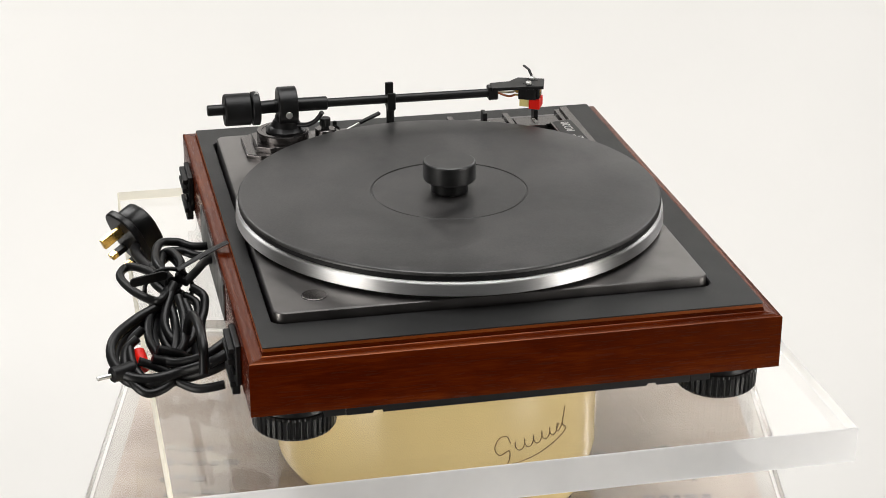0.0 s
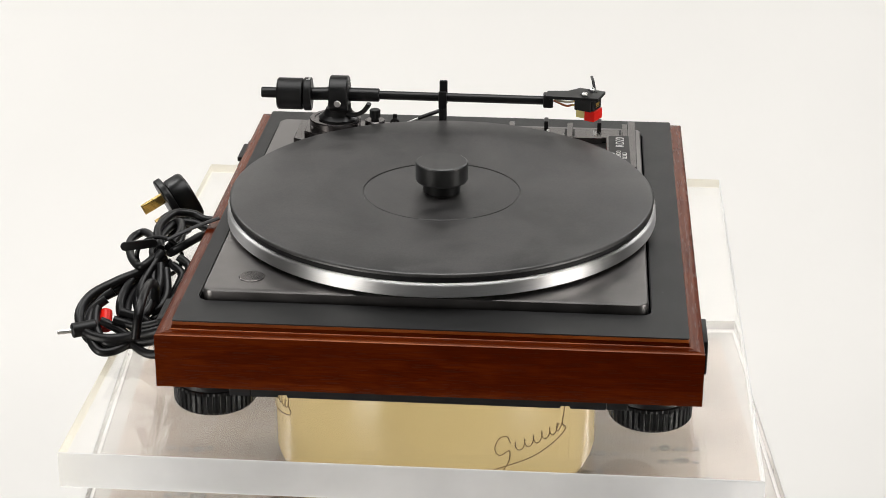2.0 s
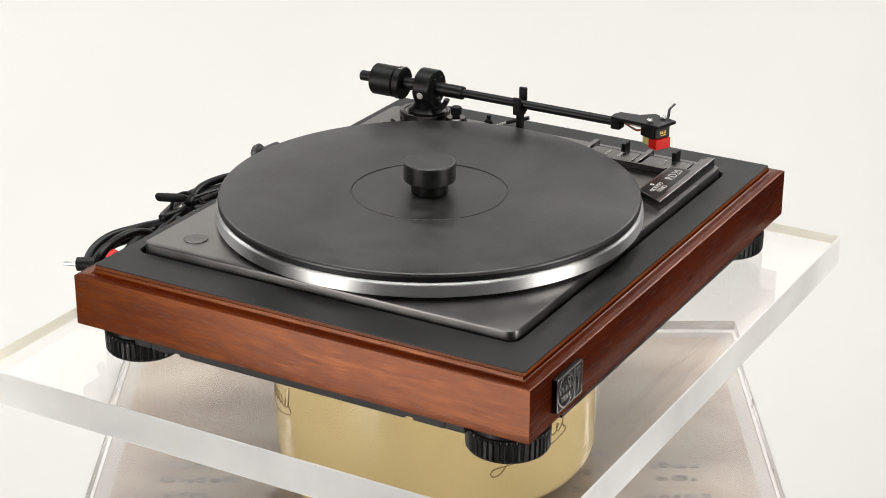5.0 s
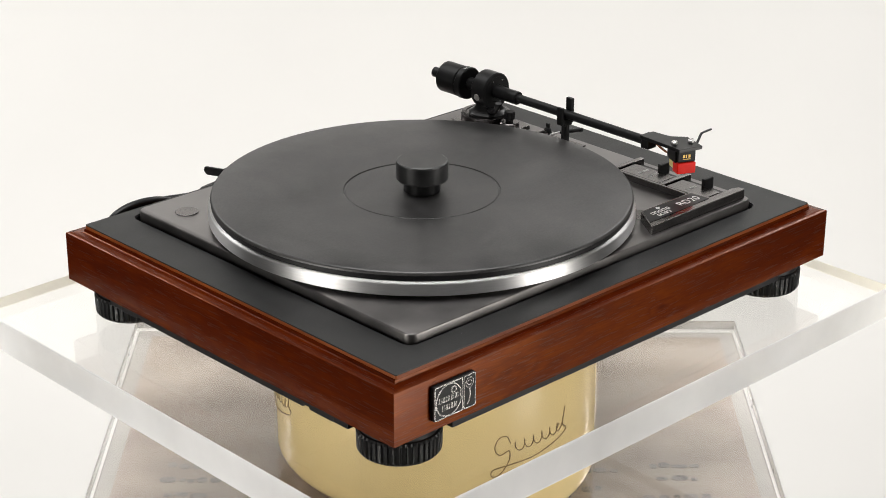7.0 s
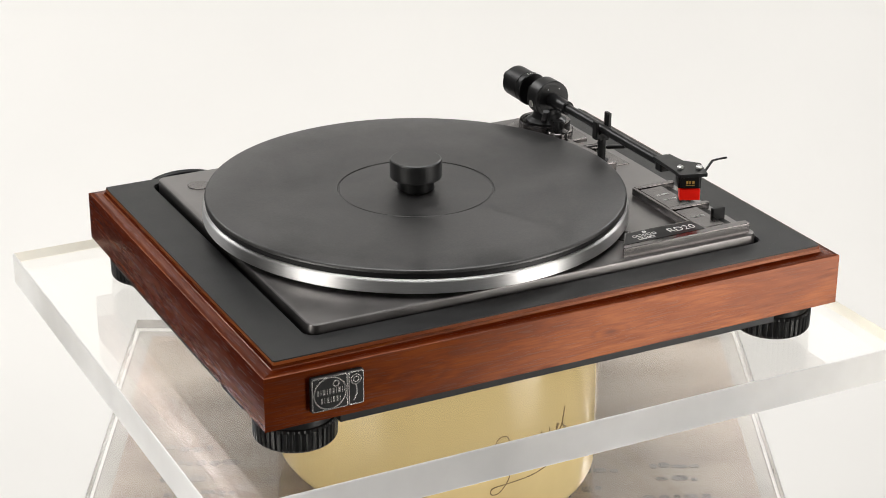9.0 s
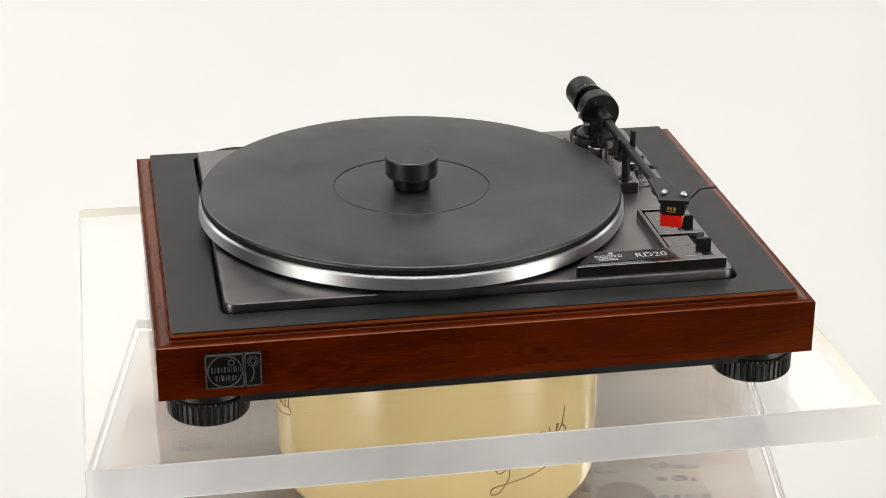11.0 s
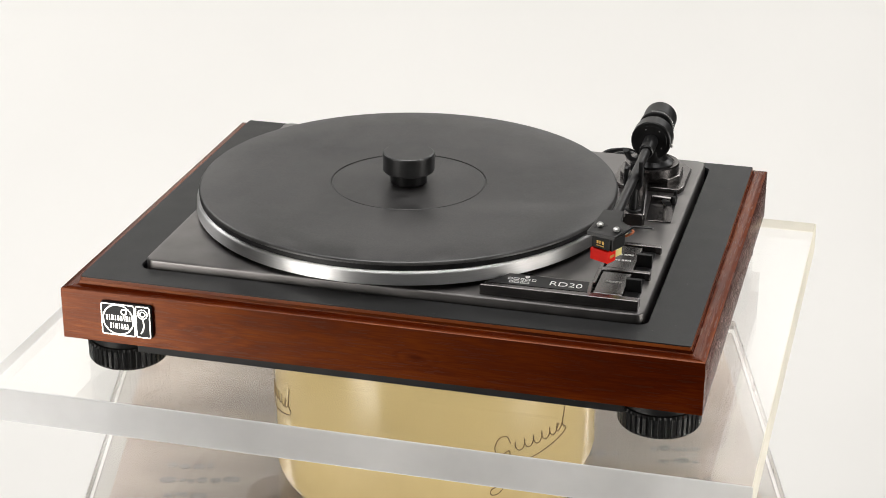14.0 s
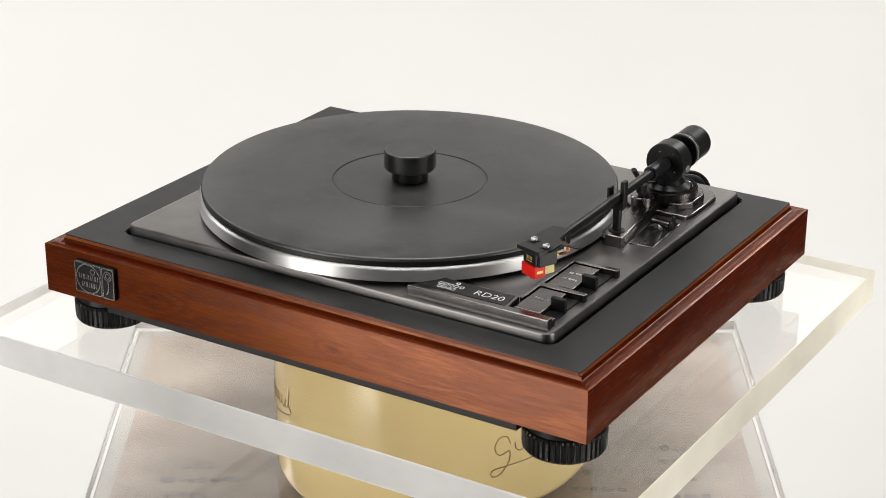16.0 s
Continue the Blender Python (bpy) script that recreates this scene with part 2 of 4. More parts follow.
def rounded(x0, x1, y0, y1, r, n=7):
    pts = []
    for cx, cy, a in ((x1 - r, y1 - r, 0), (x0 + r, y1 - r, 90), (x0 + r, y0 + r, 180), (x1 - r, y0 + r, 270)):
        for i in range(n):
            b = radians(a + 90 * i / (n - 1))
            pts.append((cx + r * math.cos(b), cy + r * math.sin(b)))
    return pts


def prism(pts, z0, z1, r=0.0, seg=2):
    bm = bmesh.new()
    lo = [bm.verts.new((x, y, z0)) for x, y in pts]
    hi = [bm.verts.new((x, y, z1)) for x, y in pts]
    n = len(pts)
    for i in range(n):
        bm.faces.new((lo[i], lo[(i + 1) % n], hi[(i + 1) % n], hi[i]))
    bm.faces.new(hi)
    bm.faces.new(lo[::-1])
    bmesh.ops.recalc_face_normals(bm, faces=bm.faces[:])
    return bevelled(bm, r, seg, 50)


def ring_prism(outer, inner, z0, z1):
    """A plate with a hole; outer and inner have the same number of points."""
    bm = bmesh.new()
    n = len(outer)
    v = [[bm.verts.new((x, y, z)) for x, y in p] for z in (z0, z1) for p in (outer, inner)]
    for i in range(n):
        j = (i + 1) % n
        bm.faces.new((v[0][i], v[0][j], v[2][j], v[2][i]))
        bm.faces.new((v[1][j], v[1][i], v[3][i], v[3][j]))
        bm.faces.new((v[2][i], v[2][j], v[3][j], v[3][i]))
        bm.faces.new((v[0][j], v[0][i], v[1][i], v[1][j]))
    return bm


def lathe(profile, n=96, wobble=None):
    """Turn (radius, z) points round the z axis; a radius of 0 closes an end."""
    bm = bmesh.new()
    rows = []
    for r, z in profile:
        if r < 1e-6:
            rows.append([bm.verts.new((0, 0, z))])
            continue
        ring = []
        for i in range(n):
            a = 2 * math.pi * i / n
            k = r + (wobble(i, r, z) if wobble else 0)
            ring.append(bm.verts.new((k * math.cos(a), k * math.sin(a), z)))
        rows.append(ring)
    for a, b in zip(rows, rows[1:]):
        for i in range(n):
            j = (i + 1) % n
            if len(a) == 1 and len(b) == 1:
                continue
            if len(a) == 1:
                bm.faces.new((a[0], b[j], b[i]))
            elif len(b) == 1:
                bm.faces.new((a[i], a[j], b[0]))
            else:
                bm.faces.new((a[i], a[j], b[j], b[i]))
    return bm


def between(a, b):
    """The pose that lays the z axis from a to b."""
    a, b = Vector(a), Vector(b)
    return Matrix.Translation(a) @ (b - a).to_track_quat("Z", "Y").to_matrix().to_4x4()


def rod(a, b, r, n=32, edge=0.0006, r2=None):
    h, n = (Vector(b) - Vector(a)).length, max(n, 24)
    r2 = r if r2 is None else r2
    e = min(edge, h / 3, r / 2, r2 / 2)
    bm = lathe([(0, 0), (r - e, 0), (r, e), (r2, h - e), (r2 - e, h), (0, h)], n)
    bm.transform(between(a, b))
    return bm


def smooth_path(pts, step=6, closed=False):
    """A Catmull-Rom line through pts."""
    out, n = [], len(pts)
    p = [Vector(q) for q in pts]
    for i in range(n if closed else n - 1):
        if closed:
            a, b, c, d = p[i - 1], p[i], p[(i + 1) % n], p[(i + 2) % n]
        else:
            a, b, c, d = p[max(i - 1, 0)], p[i], p[i + 1], p[min(i + 2, n - 1)]
        for k in range(step):
            t = k / step
            out.append(0.5 * (2 * b + (c - a) * t + (2 * a - 5 * b + 4 * c - d) * t * t + (3 * b - a - 3 * c + d) * t ** 3))
    if not closed:
        out.append(p[-1])
    return out


def tube(pts, r, n=10, closed=False, flat=1.0):
    """A round (or, with flat < 1, oval) tube along a line of points."""
    bm = bmesh.new()
    p = [Vector(q) for q in pts]
    m = len(p)
    rings, up = [], Vector((0.13, 0.21, 0.97)).normalized()
    for i in range(m):
        d = (p[(i + 1) % m] - p[i - 1]) if closed else (p[min(i + 1, m - 1)] - p[max(i - 1, 0)])
        d.normalize()
        up = (up - d * up.dot(d)).normalized()
        s = d.cross(up)
        rings.append([bm.verts.new(p[i] + s * (r * math.cos(2 * math.pi * k / n)) + up * (r * flat * math.sin(2 * math.pi * k / n))) for k in range(n)])
    for i in range(m if closed else m - 1):
        a, b = rings[i], rings[(i + 1) % m]
        for k in range(n):
            bm.faces.new((a[k], a[(k + 1) % n], b[(k + 1) % n], b[k]))
    if not closed:
        bm.faces.new(rings[0][::-1])
        bm.faces.new(rings[-1])
    return bm


def lettering(body, size, m, material, parent, depth=0.0001, thin=0.0):
    """Real words as a thin mesh that lies on a surface."""
    c = bpy.data.curves.new("words", "FONT")
    c.body, c.size, c.extrude, c.align_x, c.align_y = body, size, depth, "CENTER", "CENTER"
    c.offset = -thin
    o = bpy.data.objects.new("words", c)
    me = bpy.data.meshes.new_from_object(o)
    me.transform(m)
    me.materials.append(material)
    bpy.data.objects.remove(o)
    w = new("lettering", me)
    w.parent = parent
    return w


def thing(name, label, category, at=(0, 0, 0), kind="", group=""):
    e = tagged(new(name), label, category, group, kind)
    e.empty_display_size = 0.02
    e.location = at
    return e


def sheet(x0, x1, y0, y1, h, parent, edge, far_edge):
    """A clear sheet with narrow sides of their own: the far and right-hand ones take far_edge."""
    o = part("sheet", box(x0, x1, y0, y1, 0, h, 0.0010, 2), ACRYLIC, parent)
    o.data.materials.append(edge)
    o.data.materials.append(far_edge)
    for f in o.data.polygons:
        f.material_index = 0 if abs(f.normal.z) > 0.95 else 2 if f.normal.x + f.normal.y > 0.3 else 1
    o.visible_shadow = False
    return o


# ---------------------------------------------------------------- studio
def studio():
    r, yb, zf, hw = 1.3, 3.6, -1.15, 1.35
    prof = [(0.55, zf + 0.004), (yb - r, zf + 0.004)] + [(yb - r + r * math.sin(a), zf + 0.004 + r - r * math.cos(a)) for a in np.linspace(0.05, math.pi / 2, 24)] + [(yb, 2.4)]
    bm = bmesh.new()
    rows = [[bm.verts.new((x, y, z)) for x in (-hw, hw)] for y, z in prof]
    for r0, r1 in zip(rows, rows[1:]):
        bm.faces.new((r0[0], r0[1], r1[1], r1[0]))
    o = part("backdrop", bm, PAPER, None, smooth=60)
    tagged(o, "white seamless studio paper sweeping from floor to wall", "backdrop", kind="structure")
    X, Y0, Y1, Z = 3.6, -3.6, 4.4, 2.9
    for name, b, m, label in (("floor", (-X, X, Y0, Y1, zf - 0.1, zf), FLOOR, "dark grey studio floor"), ("ceiling", (-X, X, Y0, Y1, Z, Z + 0.1), WALL, "dark grey studio ceiling"),
                              ("wall_north", (-X, X, Y1, Y1 + 0.1, zf, Z), WALL, "dark grey studio wall"), ("wall_south", (-X, X, Y0 - 0.1, Y0, zf, Z), WALL, "dark grey studio wall"),
                              ("wall_east", (X, X + 0.1, Y0, Y1, zf, Z), WALL, "dark grey studio wall"), ("wall_west", (-X - 0.1, -X, Y0, Y1, zf, Z), WALL, "dark grey studio wall")):
        tagged(part(name, box(*b, 0), m, None), label, name.split("_")[0], kind="structure")


studio()


def lower_stand():
    """The box under the lower sheet, the lower sheet, the cream drum."""
    o = thing("display_plinth", "grey-brown board plinth under the lower clear sheet", "plinth", (0, 0, -1.15))
    part("body", box(-0.2572, 0.2572, -0.2185, 0.2185, 0, 1.15 - 0.1645, 0.002), PLINTH_SIDE, o)
    part("top_board", box(-0.2440, 0.2440, -0.206, 0.206, 1.15 - 0.1645, 1.15 - 0.1641, 0), PLINTH, o, "warm grey-brown board")
    s = thing("acrylic_sheet", "clear acrylic sheet lying on the plinth, smeared and scratched", "acrylic sheet", (0, 0, -0.1635))
    sheet(-0.259, 0.259, -0.220, 0.220, 0.0245, s, HAZE, HAZE)
    d = thing("motor_drum", "cream enamel drum with brown script print, on the lower clear sheet", "drum", (0, 0, -0.139))
    R, h = 0.1205, 0.1135
    prof = [(0, 0), (R - 0.016, 0)] + [(R - 0.016 + 0.016 * math.sin(a), 0.016 - 0.016 * math.cos(a)) for a in np.linspace(0.2, math.pi / 2, 8)]
    prof += [(R, h - 0.004), (R - 0.0012, h - 0.0012), (R - 0.004, h), (0, h)]
    part("body", lathe(prof, 160), ENAMEL, d)
    return d


DRUM = lower_stand()


def script_print(parent):
    """The print on the drum: a slanted flourish and its underline, wrapped on the wall."""
    R, drop, start = 0.1206, 0.0, 0.0

    def on(u, z):
        a = radians(-90) + u / R
        return (R * math.cos(a), R * math.sin(a), z + drop - 0.25 * (u - start))

    def stroke(uv, r=0.00042):
        add(bm, tube([on(p.x, p.y) for p in smooth_path([(u, z, 0) for u, z in uv], 8)], r, 6))

    for u0, dz in ((0.042, -0.007), (-0.190, -0.005)):
        bm = bmesh.new()
        drop, start = dz, u0
        # capital-like open loop, then a run of waves and a tall end stroke
        stroke([(u0 + 0.012, 0.070), (u0 + 0.009, 0.075), (u0 + 0.003, 0.073), (u0, 0.065), (u0 + 0.004, 0.060), (u0 + 0.011, 0.064),
                (u0 + 0.011, 0.056), (u0 + 0.004, 0.045), (u0 - 0.002, 0.043), (u0 - 0.001, 0.048), (u0 + 0.012, 0.053),
                (u0 + 0.034, 0.0605), (u0 + 0.058, 0.073), (u0 + 0.064, 0.079), (u0 + 0.061, 0.081)])
        w = [(u0 + 0.014 + 0.042 * i / 44 + 0.0017 * math.cos(i * 0.79), 0.0665 + 0.33 * 0.042 * i / 44 + 0.0038 * math.sin(i * 0.79)) for i in range(45)]
        stroke(w)
        stroke([(u0 + 0.056, 0.083), (u0 + 0.053, 0.080), (u0 + 0.055, 0.077), (u0 + 0.059, 0.082), (u0 + 0.062, 0.096), (u0 + 0.060, 0.082), (u0 + 0.064, 0.079)])
        part("printed_flourish", bm, BROWN_PRINT, parent, "brown-gold printed script flourish", 70)
    for i in range(14):
        a = radians(random.uniform(-75, -20) if i % 3 else random.uniform(-150, -100))
        r, z = 0.1150, 0.0046
        c = bmesh.new()
        bmesh.ops.create_icosphere(c, subdivisions=1, radius=random.uniform(0.0006, 0.0016))
        c.transform(Matrix.Translation((r * math.cos(a), r * math.sin(a), z + random.uniform(-0.0012, 0.0012))) @ Matrix.Rotation(a, 4, "Z") @ Matrix.Diagonal((0.5, 1.6, 0.8, 1)))
        part("paint_chip", c, BLACK, parent, "dark chip along the foot", 60)


script_print(DRUM)


def faded_print():
    """Faded bars of print on the plinth's top board, under the clear sheet."""
    o = thing("faded_print", "faded grey rows of print on the plinth's board", "print", (0, 0, -0.16408))
    rows = [(-0.19, 0.034, 0.010), (-0.185, 0.05, -0.012), (-0.19, 0.028, -0.034), (-0.178, 0.056, -0.055), (-0.178, 0.062, -0.078), (-0.18, 0.05, -0.10),
            (0.185, 0.04, 0.012), (0.185, 0.034, -0.008), (0.18, 0.05, -0.036), (0.186, 0.03, -0.058), (0.12, 0.03, 0.004), (0.115, 0.026, -0.024), (0.118, 0.034, -0.05)]
    ink = random.Random(11)
    for x, w, y in rows:
        u = x - w / 2
        while u < x + w / 2:
            n = ink.uniform(0.004, 0.013)
            h, v = ink.uniform(0.0022, 0.0042), y + ink.uniform(-0.0016, 0.0016)
            part("print_bar", prism(rounded(u, u + n, v - h, v + h, min(h, n / 2) * 0.9, 4), 0, 0.0004), PLINTH_DARK, o)
            u += n + ink.uniform(0.0006, 0.003)


faded_print()

# ---------------------------------------------------------------- the rotating sheet
SHEET = thing("acrylic_sheet", "thick clear acrylic sheet with polished edges, carrying the record player", "acrylic sheet", (0, 0, -0.0246))
sheet(-0.2575, 0.2585, -0.2215, 0.2163, 0.0246, SHEET, EDGE, EDGE_GLOW)

# ---------------------------------------------------------------- record player
X0, X1, Y0, Y1, ZB, ZW, ZK = -0.2094, 0.2209, -0.1839, 0.1623, 0.0245, 0.0606, 0.0664
KX0, KX1, KY0, KY1 = -0.1991, 0.2106, -0.1745, 0.1528
OX0, OX1, OY0, OY1 = -0.1672, 0.1797, -0.1522, 0.1430
PX0, PX1, PY0, PY1, ZP = -0.1636, 0.1762, -0.1495, 0.1400, 0.0722
DECK = thing("record_player", "record player with walnut plinth, black top and gunmetal deck", "record player")


def rim_board(length):
    """A plinth side, along x from 0: outer face y = 0, inside y > 0; its top carries a small cove and step; mitred ends."""
    prof = [(0, ZB), (0, ZW - 0.0010), (0.0003, ZW - 0.0003), (0.0010, ZW), (0.0060, ZW), (0.0086, ZW + 0.0002), (0.0092, ZW + 0.0006), (0.0095, ZW + 0.0014), (0.0097, ZW + 0.0028),
            (0.0100, ZW + 0.0028), (0.0104, ZW + 0.0022), (0.018, ZW + 0.0022), (0.018, ZB)]
    bm = bmesh.new()
    a = [bm.verts.new((y, y, z)) for y, z in prof]
    b = [bm.verts.new((length - y, y, z)) for y, z in prof]
    n = len(prof)
    for i in range(n):
        j = (i + 1) % n
        bm.faces.new((a[i], a[j], b[j], b[i]))
    bm.faces.new(a[::-1])
    bm.faces.new(b)
    return bm


def plinth():
    L, W = X1 - X0, Y1 - Y0
    for m, n, w in ((pose(X0, Y0, 0), L, WOOD_X), (pose(X1, Y0, 0, 0, 0, 90), W, WOOD_Y), (pose(X1, Y1, 0, 0, 0, 180), L, WOOD_X), (pose(X0, Y1, 0, 0, 0, -90), W, WOOD_Y)):
        bm = rim_board(n)
        bm.transform(m)
        part("plinth_board", bm, w, DECK, "glossy red-brown walnut board", 32)
    # raised lid: orange edge with the black sheet on it
    out = rounded(KX0, KX1, KY0, KY1, 0.0015)
    inn = rounded(OX0, OX1, OY0, OY1, 0.008)
    part("lid_frame", ring_prism(out, inn, ZW + 0.0028, ZK - 0.0009), WOOD_EDGE, DECK, "orange-brown veneer edge")
    out2 = rounded(KX0 + 0.0002, KX1 - 0.0002, KY0 + 0.0002, KY1 - 0.0002, 0.0014)
    part("top_sheet", ring_prism(out2, rounded(OX0 + 0.0002, OX1 - 0.0002, OY0 + 0.0002, OY1 - 0.0002, 0.008), ZK - 0.0009, ZK), VINYL, DECK, "matt black textured top sheet")
    part("well", ring_prism(rounded(OX0 - 0.001, OX1 + 0.001, OY0 - 0.001, OY1 + 0.001, 0.008), rounded(PX0 + 0.01, PX1 - 0.01, PY0 + 0.01, PY1 - 0.01, 0.008), ZK - 0.016, ZK - 0.014), BLACK, DECK, "dark gap round the deck plate")
    part("well_wall", ring_prism(rounded(OX0 + 0.0001, OX1 - 0.0001, OY0 + 0.0001, OY1 - 0.0001, 0.008), rounded(OX0 + 0.0009, OX1 - 0.0009, OY0 + 0.0009, OY1 - 0.0009, 0.0075), ZK - 0.016, ZK - 0.0010), BLACK, DECK)
    spots = random.Random(5)
    for i in range(12):
        x, y = (spots.uniform(0.184, 0.206), spots.uniform(-0.15, 0.13)) if i < 7 else (spots.uniform(-0.19, 0.19), spots.uniform(-0.172, -0.156))
        o = part("scuff", box(-0.0010, 0.0010, -0.00012, 0.00012, 0, 0.00006, 0), WORN, DECK, "short pale scuff mark")
        o.matrix_basis = pose(x, y, ZK, 0, 0, spots.uniform(0, 180))
    # underside
    cut = []
    for y in (-0.1240, -0.1015, -0.1010, -0.0955, -0.0950, 0.0785, 0.0790, 0.0845, 0.0850, 0.1020):
        cut.append((y, 0.0048 if y in (-0.1010, -0.0955, 0.0790, 0.0845) else 0.0065))
    bm = bmesh.new()
    rows = [[bm.verts.new((x, y, z)) for x, z in ((X0 + 0.003, ZB + 0.003), (X0 + 0.003, ZB - d), (X1 - 0.022, ZB - d), (X1 - 0.022, ZB + 0.003))] for y, d in cut]
    for r0, r1 in zip(rows, rows[1:]):
        for i in range(4):
            bm.faces.new((r0[i], r0[(i + 1) % 4], r1[(i + 1) % 4], r1[i]))
    bm.faces.new(rows[0])
    bm.faces.new(rows[-1][::-1])
    tray = part("base_tray", bm, BLACK, DECK, "black plastic base tray with notches")
    part("front_lip", box(-0.158, 0.171, Y0 + 0.003, -0.1242, ZB - 0.0065, ZB + 0.003, 0.0006), BLACK, tray)
    part("rear_lip", box(-0.158, 0.171, 0.1022, Y1 - 0.003, ZB - 0.0065, ZB + 0.003, 0.0006), BLACK, tray)
    for y0, y1 in ((0.1022, 0.1160), (-0.1380, -0.1242)):
        part("side_lip", box(X0 + 0.003, -0.1585, y0, y1, ZB - 0.0065, ZB + 0.003, 0.0006), BLACK, tray)
    part("bottom_panel", box(X0 + 0.017, X1 - 0.017, Y0 + 0.017, Y1 - 0.017, ZB + 0.0032, ZB + 0.006, 0), BLACK, DECK)
    # feet
    def ribs(i, r, z):
        return (-0.0009 if i % 4 == 0 else 0.0) if r > 0.025 and z < 0.0165 else 0.0

    prof = [(0, 0), (0.0235, 0), (0.0258, 0.0014), (0.0270, 0.0032), (0.0273, 0.0150), (0.0262, 0.0166), (0.0252, 0.0172), (0.0252, ZB), (0, ZB)]
    first = part("foot", lathe(prof, 176, ribs), BLACK_GLOSS, DECK, "black ribbed round foot", 20)
    for i, (x, y) in enumerate(((-0.177, -0.153), (0.190, -0.153), (-0.177, 0.131), (0.190, 0.131))):
        f = first if i == 0 else new("foot", first.data)
        f.parent, f.location = DECK, (x, y, 0)
        f["label"] = "black ribbed round foot"
    # badge on the front board
    b = part("badge", prism(rounded(-0.0178, 0.0178, -0.0118, 0.0118, 0.0012, 4), 0, 0.0035, 0.0005), BLACK_GLOSS, DECK, "black badge with silver outline drawing")
    b.matrix_basis = pose(-0.1620, Y0, 0.0438, 90, 0, 0)
    bm = bmesh.new()
    z = 0.0037

    def line(pts, r=0.00042, closed=False):
        p = [Vector((x, y, 0)) for x, y in pts]
        n, side = len(p), []
        for i in range(n):
            d = (p[(i + 1) % n] - p[i - 1]) if closed else (p[min(i + 1, n - 1)] - p[max(i - 1, 0)])
            side.append(Vector((-d.y, d.x, 0)).normalized() * r)
        ring = [[bm.verts.new((q.x, q.y, h)) for q, h in ((p[i] + side[i], z - 0.0004), (p[i] + side[i], z), (p[i] - side[i], z), (p[i] - side[i], z - 0.0004))] for i in range(n)]
        for i in range(n if closed else n - 1):
            for k in range(3):
                bm.faces.new((ring[i][k], ring[i][k + 1], ring[(i + 1) % n][k + 1], ring[(i + 1) % n][k]))

    line(rounded(-0.0171, 0.0062, -0.0111, 0.0111, 0.0012, 4), closed=True)
    line([(-0.0054 + 0.0107 * math.cos(a), 0.0107 * math.sin(a)) for a in np.linspace(0, 2 * math.pi, 48)[:-1]], 0.0005, True)
    line(rounded(0.0074, 0.0171, -0.0111, 0.0111, 0.0012, 4), closed=True)
    line([(0.0122 + 0.0033 * math.cos(a), 0.0058 + 0.0033 * math.sin(a)) for a in np.linspace(0, 2 * math.pi, 24)[:-1]], closed=True)
    line([(0.0122 + 0.0018 * math.cos(a), 0.0058 + 0.0018 * math.sin(a)) for a in np.linspace(0, 2 * math.pi, 16)[:-1]], closed=True)
    line([(p.x, p.y) for p in smooth_path([(0.0122, 0.0024, 0), (0.0127, -0.0025, 0), (0.0118, -0.006, 0), (0.0104, -0.0085, 0)], 5)], 0.0005)
    line([(-0.0012 + 0.0019 * math.cos(a), 0.0058 + 0.0019 * math.sin(a)) for a in np.linspace(0, 2 * math.pi, 16)[:-1]], 0.0005, True)
    for y0, x0, x1 in ((0.0012, -0.0140, 0.0054), (-0.0046, -0.0115, 0.0020)):
        x, i = x0, 0
        while x < x1:
            w = (0.0013, 0.0006, 0.0018, 0.0006, 0.0015)[i % 5]
            add(bm, box(x, x + w, y0 - 0.0019, y0 + 0.0019, z - 0.0003, z, 0))
            x, i = x + w + 0.0009, i + 1
    part("badge_drawing", bm, SILVER, b, "silver line drawing with plain bars", 65)
    # rear: hinges and worn label
    for x in (0.155, -0.150):
        h = part("hinge", box(x - 0.018, x + 0.018, Y1, Y1 + 0.0042, 0.026, 0.054, 0.001), BLACK, DECK, "black plastic lid hinge")
        part("hinge_clip", box(x - 0.009, x + 0.009, Y1 + 0.0005, Y1 + 0.0058, 0.0155, 0.0262, 0.0008), BLACK, h)
        for dz, dy in ((0.0265, 0.0075), (0.0350, 0.0060), (0.0425, 0.0085), (0.0500, 0.0080)):
            part("hinge_rib", box(x - 0.016, x + 0.016, Y1 + 0.004, Y1 + dy, dz - 0.0022, dz + 0.0016, 0.0006), BLACK, h)
    part("rear_label", box(-0.075, 0.075, Y1, Y1 + 0.0012, 0.029, 0.056, 0.0004), WORN, DECK, "worn grey rear label")


plinth()


